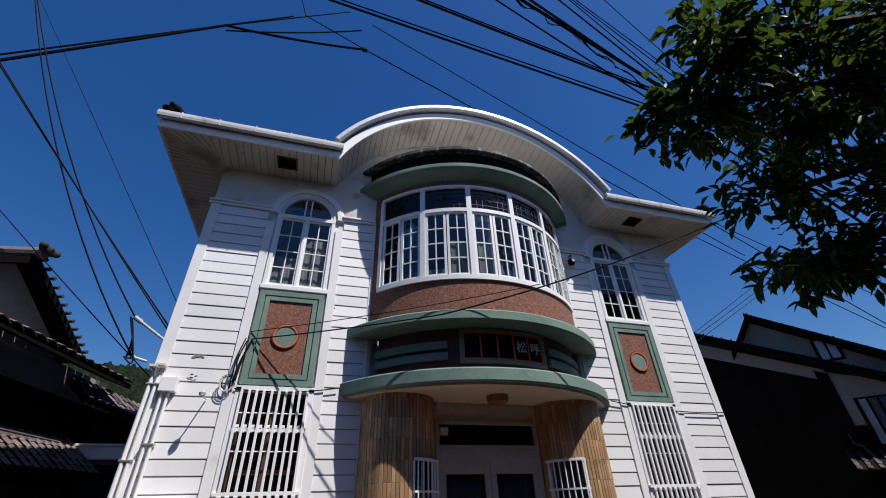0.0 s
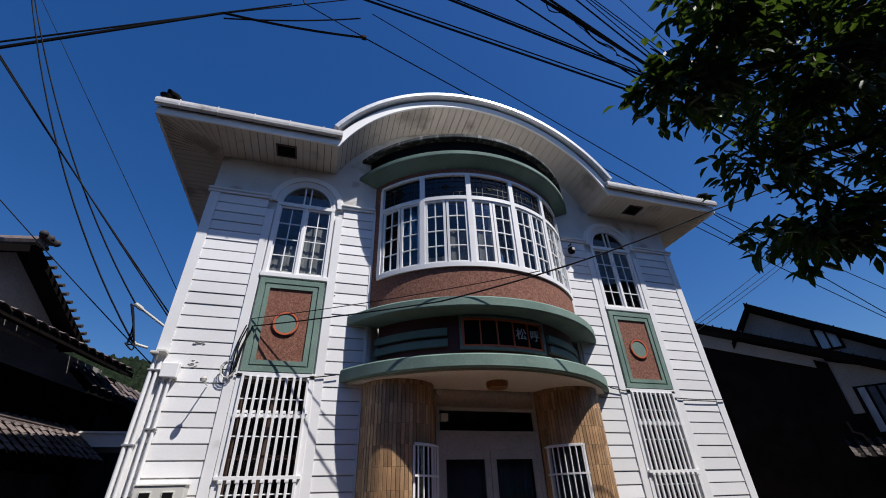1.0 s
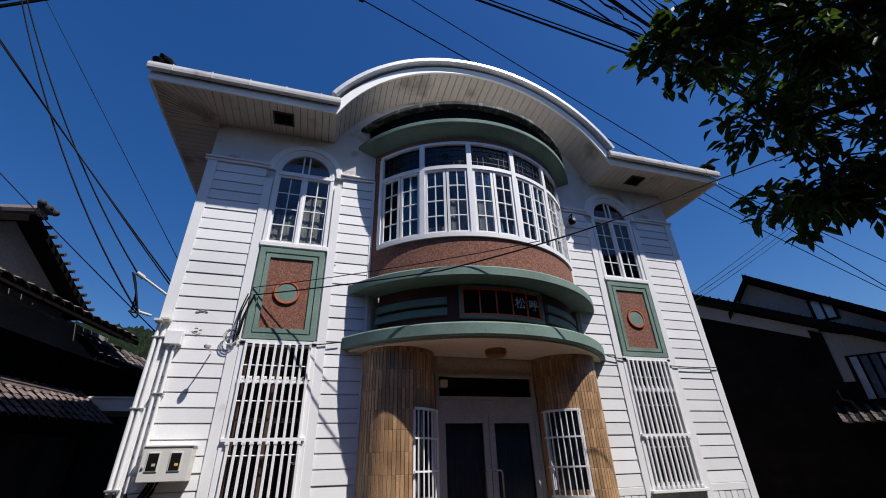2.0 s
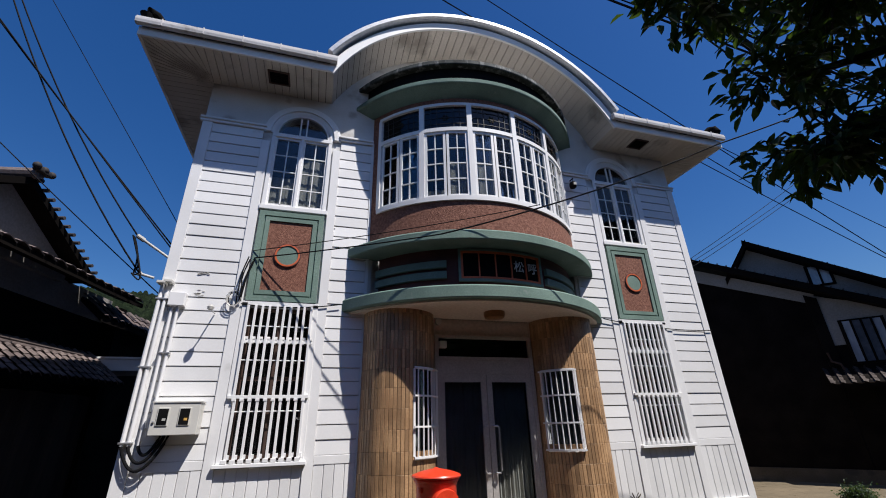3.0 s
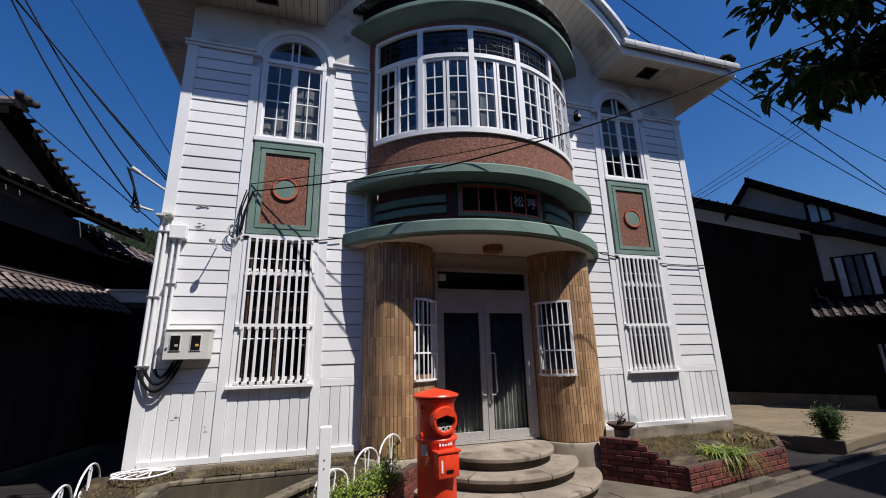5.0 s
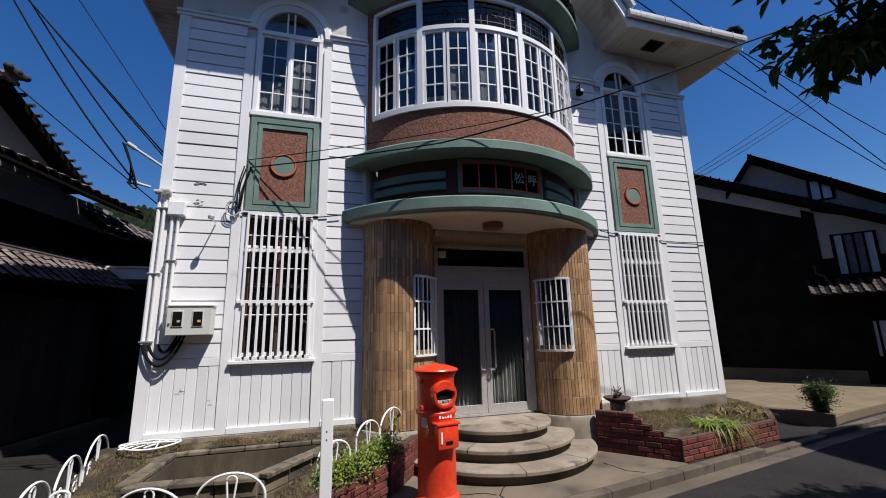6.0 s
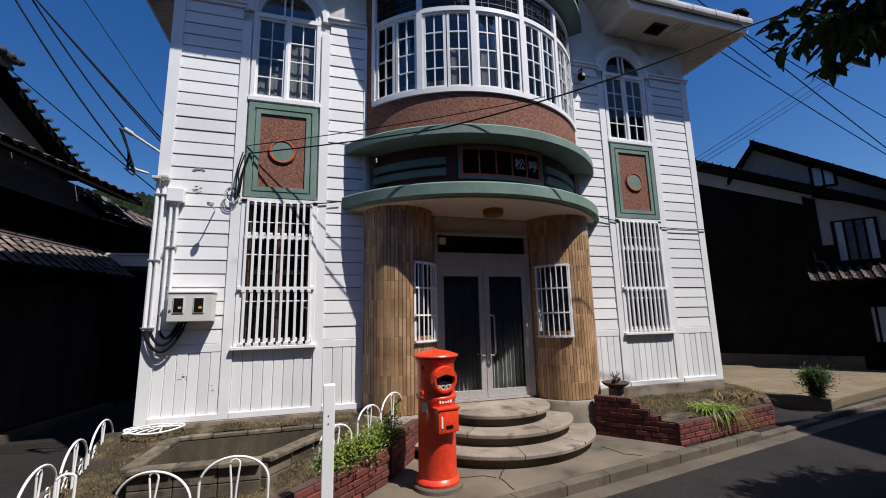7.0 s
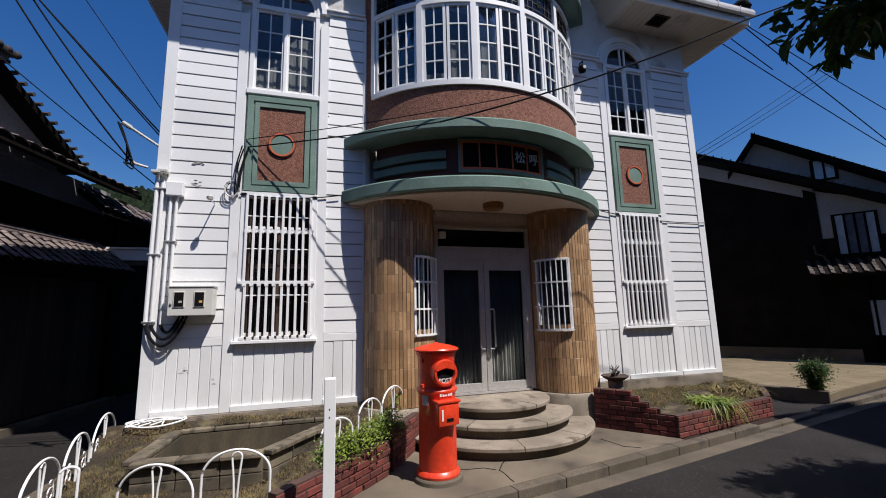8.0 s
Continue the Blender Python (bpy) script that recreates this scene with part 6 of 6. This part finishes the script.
for k in range(20):
    f = (k + 0.5) / 20
    p = RH(-0.1 + 4.6 * f, 0.33, 6.93 - 2.44 * f)
    part("verge_tile", tube(bmn(), [p, p + BACK * 0.3], 0.022, 8), ROOF_TILE, rh, smooth=True)
bm = bmn()
prism(bm, [RH(0.9, -0.25, 5.6), RH(1.15, -0.25, 6.25), RH(1.62, -0.25, 6.95), RH(5.2, -0.25, 4.45), RH(5.2, -0.25, 3.2), RH(2.5, -0.25, 4.5)], BACK * 0.2)
part("upper_gable", bm, GREYPLASTER, rh, "white plaster upper gable")
bm = bmn()
slab(bm, RH, [(1.55, 0.1, 7.22), (5.6, 0.1, 4.40), (5.6, -4, 4.40), (1.55, -4, 7.22)], 0.20)
slab(bm, RH, [(1.66, 0.1, 7.22), (0.80, 0.1, 6.00), (0.80, -4, 6.00), (1.66, -4, 7.22)], 0.20)
part("upper_roof", bm, DARKWOOD, rh, "dark upper gable roof")
for k in range(16):
    f = (k + 0.5) / 16
    p = RH(1.62 + 3.6 * f, 0.08, 7.17 - 2.51 * f)
    part("verge_tile", tube(bmn(), [p, p + BACK * 0.3], 0.022, 8), ROOF_TILE, rh, smooth=True)


def plain_window(f, s0, s1, z0, z1, q, nv=2, pale=()):
    t = 0.05
    frame_bm = prism(bmn(), [f(s0 - t, q, z0 - t), f(s1 + t, q, z0 - t), f(s1 + t, q, z1 + t), f(s0 - t, q, z1 + t)], BACK * 0.06)
    w = part("window", frame_bm, DARKWOOD, rh, "dark framed window")
    for k in range(nv + 1):
        s_ = s0 + (s1 - s0) * k / nv
        part("stile", prism(bmn(), [f(s_ - 0.025, q + 0.035, z0), f(s_ + 0.025, q + 0.035, z0), f(s_ + 0.025, q + 0.035, z1), f(s_ - 0.025, q + 0.035, z1)], BACK * 0.03), DARKWOOD, w)
    for k in range(nv):
        a, b = s0 + (s1 - s0) * k / nv, s0 + (s1 - s0) * (k + 1) / nv
        part("pane", prism(bmn(), [f(a + 0.028, q + 0.02, z0), f(b - 0.028, q + 0.02, z0), f(b - 0.028, q + 0.02, z1), f(a + 0.028, q + 0.02, z1)], BACK * 0.015),
             GLASS_PALE if k in pale else GLASS_BRIGHT, w, "pane with pale sky reflection in its colour" if k in pale else "")


# pale blue base colour stands in for sky reflected in the panes
GLASS_PALE = material("sky_tinted_window_glass", (0.42, 0.46, 0.52), (0.28, 0.32, 0.38), 0.12, big=3, fine=14, bump=0.03, depth=0.002, spec=0.8, stretch=(1, 1, 0.3))
GLASS_BRIGHT = material("frosted_window_glass", (0.10, 0.12, 0.15), (0.05, 0.06, 0.08), 0.06, big=0.8, fine=8, bump=0.02, depth=0.002, spec=1.0)
plain_window(RH, 3.16, 4.02, 3.06, 4.18, 0.06, 4, (0, 3))
plain_window(RH, 2.92, 3.42, 5.40, 5.98, -0.20, 2, (0, 1))
plain_window(RH, 3.40, 4.6, 0.78, 1.72, 0.05, 4, (0, 1, 2))
bm = bmn()
slab(bm, RH, [(2.5, 0.75, 2.48), (7, 0.75, 2.48), (7, 0.0, 2.92), (2.5, 0.0, 2.92)], 0.10)
part("pent_roof", bm, DARKWOOD, rh, "tiled pent roof over the ground floor")
tile_roof(rh, RH(4.6, 0.78, 2.50), RH(2.5, 0.78, 2.50), RH(4.6, 0.0, 2.95), 0.22, 0.18, BROWN_TILE)
bm = bmn()
prism(bm, [RH(-3, 0.08, -0.1), RH(3.3, 0.08, -0.1), RH(3.3, 0.08, 0.38), RH(-3, 0.08, 0.38)], BACK * 0.1)
part("footing", bm, CONCRETE, rh, "pale concrete footing")
part("corner_board", prism(bmn(), [RH(2.58, 0.05, 3.0), RH(2.86, 0.05, 3.0), RH(2.86, 0.05, 4.95), RH(2.58, 0.05, 5.1)], BACK * 0.2), DARKWOOD, rh)
part("corner_post", prism(bmn(), [RH(3.3, 0.1, -0.1), RH(3.6, 0.1, -0.1), RH(3.6, 0.1, 3.0), RH(3.3, 0.1, 3.0)], BACK * 0.2), DARKWOOD, rh)
bm = bmn()
tube(bm, [RH(2.62, 0.25, 3.35), RH(2.64, 0.25, 3.1), RH(2.80, 0.3, 3.02), RH(2.84, 0.3, 2.86)], 0.03, 8)
part("downpipe", bm, BROWNWOOD, rh, "dark bent downpipe", smooth=True)

# unseen house added across the street, sized to throw the shade on the road
oh = thing("opposite_house", "unseen rendered house across the street, added to shade the road", "house", "neighbouring houses", at=(0, 0, 0))
part("wall", box(bmn(), 7.75, -12.0, -0.1, 19.0, -4.95, 8.35), GREYPLASTER, oh)
part("roof", prism(bmn(), [(7.62, -12.2, 8.35), (7.62, -4.8, 8.35), (7.62, -8.5, 9.7)], (12.2, 0, 0)), ROOF_TILE, oh)
# unseen row added to block low sky light; the last also shades the road
for x0, x1, h, front in ((-34.0, -22.2, 6.0, -9.2), (-22.0, -10.2, 6.6, -9.2), (-10.0, -1.6, 6.2, -9.2), (-1.4, 4.6, 6.8, -9.2), (4.9, 7.5, 6.7, -6.1)):
    oh = thing("opposite_house", "unseen dark house added across the street to block light", "house", "neighbouring houses")
    part("wall", box(bmn(), x0, -17.0, -0.1, x1, front, h), BROWNWOOD, oh)
    part("roof", prism(bmn(), [(x0 - 0.1, -17.2, h), (x0 - 0.1, front + 0.2, h), (x0 - 0.1, (front - 17.0) / 2, h + 2.0)], (x1 - x0 + 0.2, 0, 0)), ROOF_TILE, oh)

# forecourt, its kerb and the gutter strip of the street
bm = bmn()
FC = [(5.85, 0.30), (6.25, -0.50), (7.0, -0.28), (9.7, 0.25), (14.0, 0.9), (12.3, 2.2), (10.2, 4.9), (8.0, 7.5), (6.2, 6.0)]
prism(bm, [(x, y, 0.03) for x, y in FC], (0, 0, -0.14))
tagged(link("forecourt", bm, PAVING), "tan concrete forecourt of the dark house", "pavement", kind="structure")
bm = bmn()
for (xa, ya), (xb, yb) in zip(((5.70, 0.95), (5.84, 0.28)), ((5.84, 0.28), (6.27, -0.56))):
    a, b = Vector((xa, ya, 0)), Vector((xb, yb, 0))
    d = (b - a)
    box(bm, 0, -0.07, -0.12, d.length, 0.07, 0.13, Matrix.Translation(a) @ pose(0, 0, 0, 0, 0, math.degrees(math.atan2(d.y, d.x))), bevel=0.015)
tagged(link("forecourt_edge", bm, CONCRETE), "dark low edge stones of the forecourt", "kerb", kind="structure")
for i in range(9, 26):
    piece("kerb_stone", me_kerb.data, kerb, Matrix.Translation(kerb_at(-0.9 + 0.6 * i) + Vector((0, 0, -0.055 if i < 12 else -0.02))) @ pose(0, 0, 0, 0, 0, 10.9 + random.uniform(-0.4, 0.4)))
bm = bmn()
prism(bm, [kerb_at(-3, -0.20, -0.094), kerb_at(16, -0.20, -0.094), kerb_at(16, 0.0, -0.094), kerb_at(-3, 0.0, -0.094)], (0, 0, -0.02))
tagged(link("street_gutter", bm, CONCRETE), "pale concrete gutter strip along the kerb", "gutter", kind="structure")

# wooded hill far behind
bm = bmn()
rows = []
for i in range(260):
    a = radians(-62 + 60 * i / 259)
    row = []
    for j in range(50):
        f = j / 49
        dist = 120 + 130 * f
        ridge = 56 + 9 * noise.noise(Vector((i * 0.018, 0, 1.0))) - 12 * max(0.0, (i - 150) / 110)
        h = ridge * math.sin(min(1.0, f * 1.25) * math.pi / 2) * (dist / 200)
        p = Vector((math.sin(a) * dist, math.cos(a) * dist, 0))
        h += 5.0 * abs(noise.noise(p * 0.16)) + 3.5 * abs(noise.noise(p * 0.45)) + 1.5 * noise.noise(p * 1.1)
        row.append((p.x, p.y, h - 3))
    rows.append(row)
sheet(bm, rows)
tagged(link("backdrop_hill", bm, FOREST, smooth=True), "wooded green hill in the distance", "hill", kind="structure")

# ---- clapboards, wainscot and column tiles ----
def board_mesh(w, h):
    bm = bmn()
    ws = w - 0.003
    prof = [(0.0, 0.004), (-0.024, 0.004), (-0.025, 0.010), (-0.017, h - 0.004), (-0.012, h), (0.0, h)]
    sheet(bm, [[(x, y, z) for y, z in prof] for x in (-ws / 2, ws / 2)], close_v=True, caps=True)
    bmesh.ops.recalc_face_normals(bm, faces=bm.faces)
    return quick("board", bm, WHITE)


PITCH = (ZC - 0.045 - 1.42) / 27
for x0, x1 in ((4.355, 3.615), (2.385, 1.875)):
    me = board_mesh(x0 - x1, PITCH - 0.006)
    for s in (-1, 1):
        for k in range(27):
            z = 1.42 + PITCH * k
            ob = piece("board", me, wall, Matrix.Translation((s * (x0 + x1) / 2, random.uniform(-0.002, 0.002), z)) @ pose(0, 0, 0, random.uniform(-0.4, 0.4), random.uniform(-0.1, 0.1), 0))
bm = box(bmn(), -0.0605, -0.022, 0.575, 0.0605, 0.0, 1.316)
bmesh.ops.bevel(bm, geom=[e for e in bm.edges if all(v.co.y < -0.01 for v in e.verts) and abs(e.verts[0].co.z - e.verts[1].co.z) > 0.1], offset=0.006, segments=1, affect="EDGES")
bmesh.ops.recalc_face_normals(bm, faces=bm.faces)
WB = quick("wainscot_board", bm, WHITE)
for x0, x1 in ((4.355, 3.615), (3.49, 2.51), (2.385, 1.875)):
    n = round((x0 - x1) / 0.123)
    w = (x0 - x1) / n
    for s in (-1, 1):
        for k in range(n):
            piece("wainscot_board", WB, wall, Matrix.Translation((s * (x1 + w * (k + 0.5)), random.uniform(-0.002, 0.002), 0)) @ Matrix.Diagonal(((w - 0.004) / 0.121, 1, 1, 1)))
for s, col in COLUMNS:
    step = 5.75
    mid = -8.0 if s < 0 else -32.0
    for row in range(12):
        z = 0.455 + 0.2475 * row
        if z > 3.2:
            continue
        for k in range(-13, 14):
            a = mid + k * step
            if 12.0 < -s * a < 76 and z + 0.24 > 1.46 and z < 2.40:
                continue
            x, y, _ = polar(s * CX, CY, CR, a, 0)
            piece("tile", tile_me, col, Matrix.Translation((x, y, z)) @ pose(0, 0, 0, 0, 0, a + random.uniform(-0.5, 0.5)))


# flaked paint on the boards
FLAKED = material("bare_weathered_board", (0.60, 0.585, 0.55), (0.42, 0.40, 0.36), 0.9, big=9, fine=60, bump=0.4, depth=0.003)
fr = random.Random(5)
for fx, fz, wx, wz, n, fy in ((-4.03, 3.70, 0.16, 0.035, 9, -0.0285), (-4.02, 3.42, 0.12, 0.07, 12, -0.0285), (-2.42, 4.55, 0.10, 0.05, 6, -0.0285),
                              (-4.02, 1.02, 0.09, 0.09, 12, -0.025), (-2.62, 1.85, 0.08, 0.08, 5, -0.0285), (-3.70, 0.90, 0.04, 0.12, 4, -0.025)):
    bm = bmn()
    for k in range(n):
        px, pz, r = fx + fr.gauss(0, wx * 0.28), fz + fr.gauss(0, wz * 0.28), fr.uniform(0.005, 0.016)
        ring = [(px + r * fr.uniform(0.6, 1.5) * 1.5 * math.cos(2 * math.pi * q / 7), fy, pz + r * fr.uniform(0.5, 1.1) * 0.6 * math.sin(2 * math.pi * q / 7)) for q in range(7)]
        prism(bm, ring, (0, 0.012, 0))
    tagged(part("flaked_paint", bm, FLAKED, house, "patch of flaked paint on the boards"), kind="stuff")

# paving slabs of the forecourt
FA = math.radians(11.0)
slab_me = quick("slab", box(bmn(), -0.222, -0.147, 0.0, 0.222, 0.147, 0.012), PAVING)


def in_court(x, y):
    hit = False
    for (xa, ya), (xb, yb) in zip(FC, FC[1:] + FC[:1]):
        if (ya > y) != (yb > y) and x < (xb - xa) * (y - ya) / (yb - ya) + xa:
            hit = not hit
    return hit


court = bpy.data.objects["forecourt"]
for i in range(40):
    for j in range(-14, 30):
        u, v = 0.45 * (i + 0.5 * (j % 2)), 0.30 * j
        cs = [(6.0 + (u + a) * math.cos(FA) - (v + b) * math.sin(FA), 0.3 + (u + a) * math.sin(FA) + (v + b) * math.cos(FA)) for a, b in ((-0.2, -0.13), (0.2, -0.13), (0.2, 0.13), (-0.2, 0.13), (0, 0))]
        if all(in_court(*q) for q in cs) and cs[4][1] < 4.2:
            piece("slab", slab_me, court, Matrix.Translation((*cs[4], 0.03)) @ pose(0, 0, 0, random.uniform(-0.3, 0.3), random.uniform(-0.3, 0.3), 11.0))
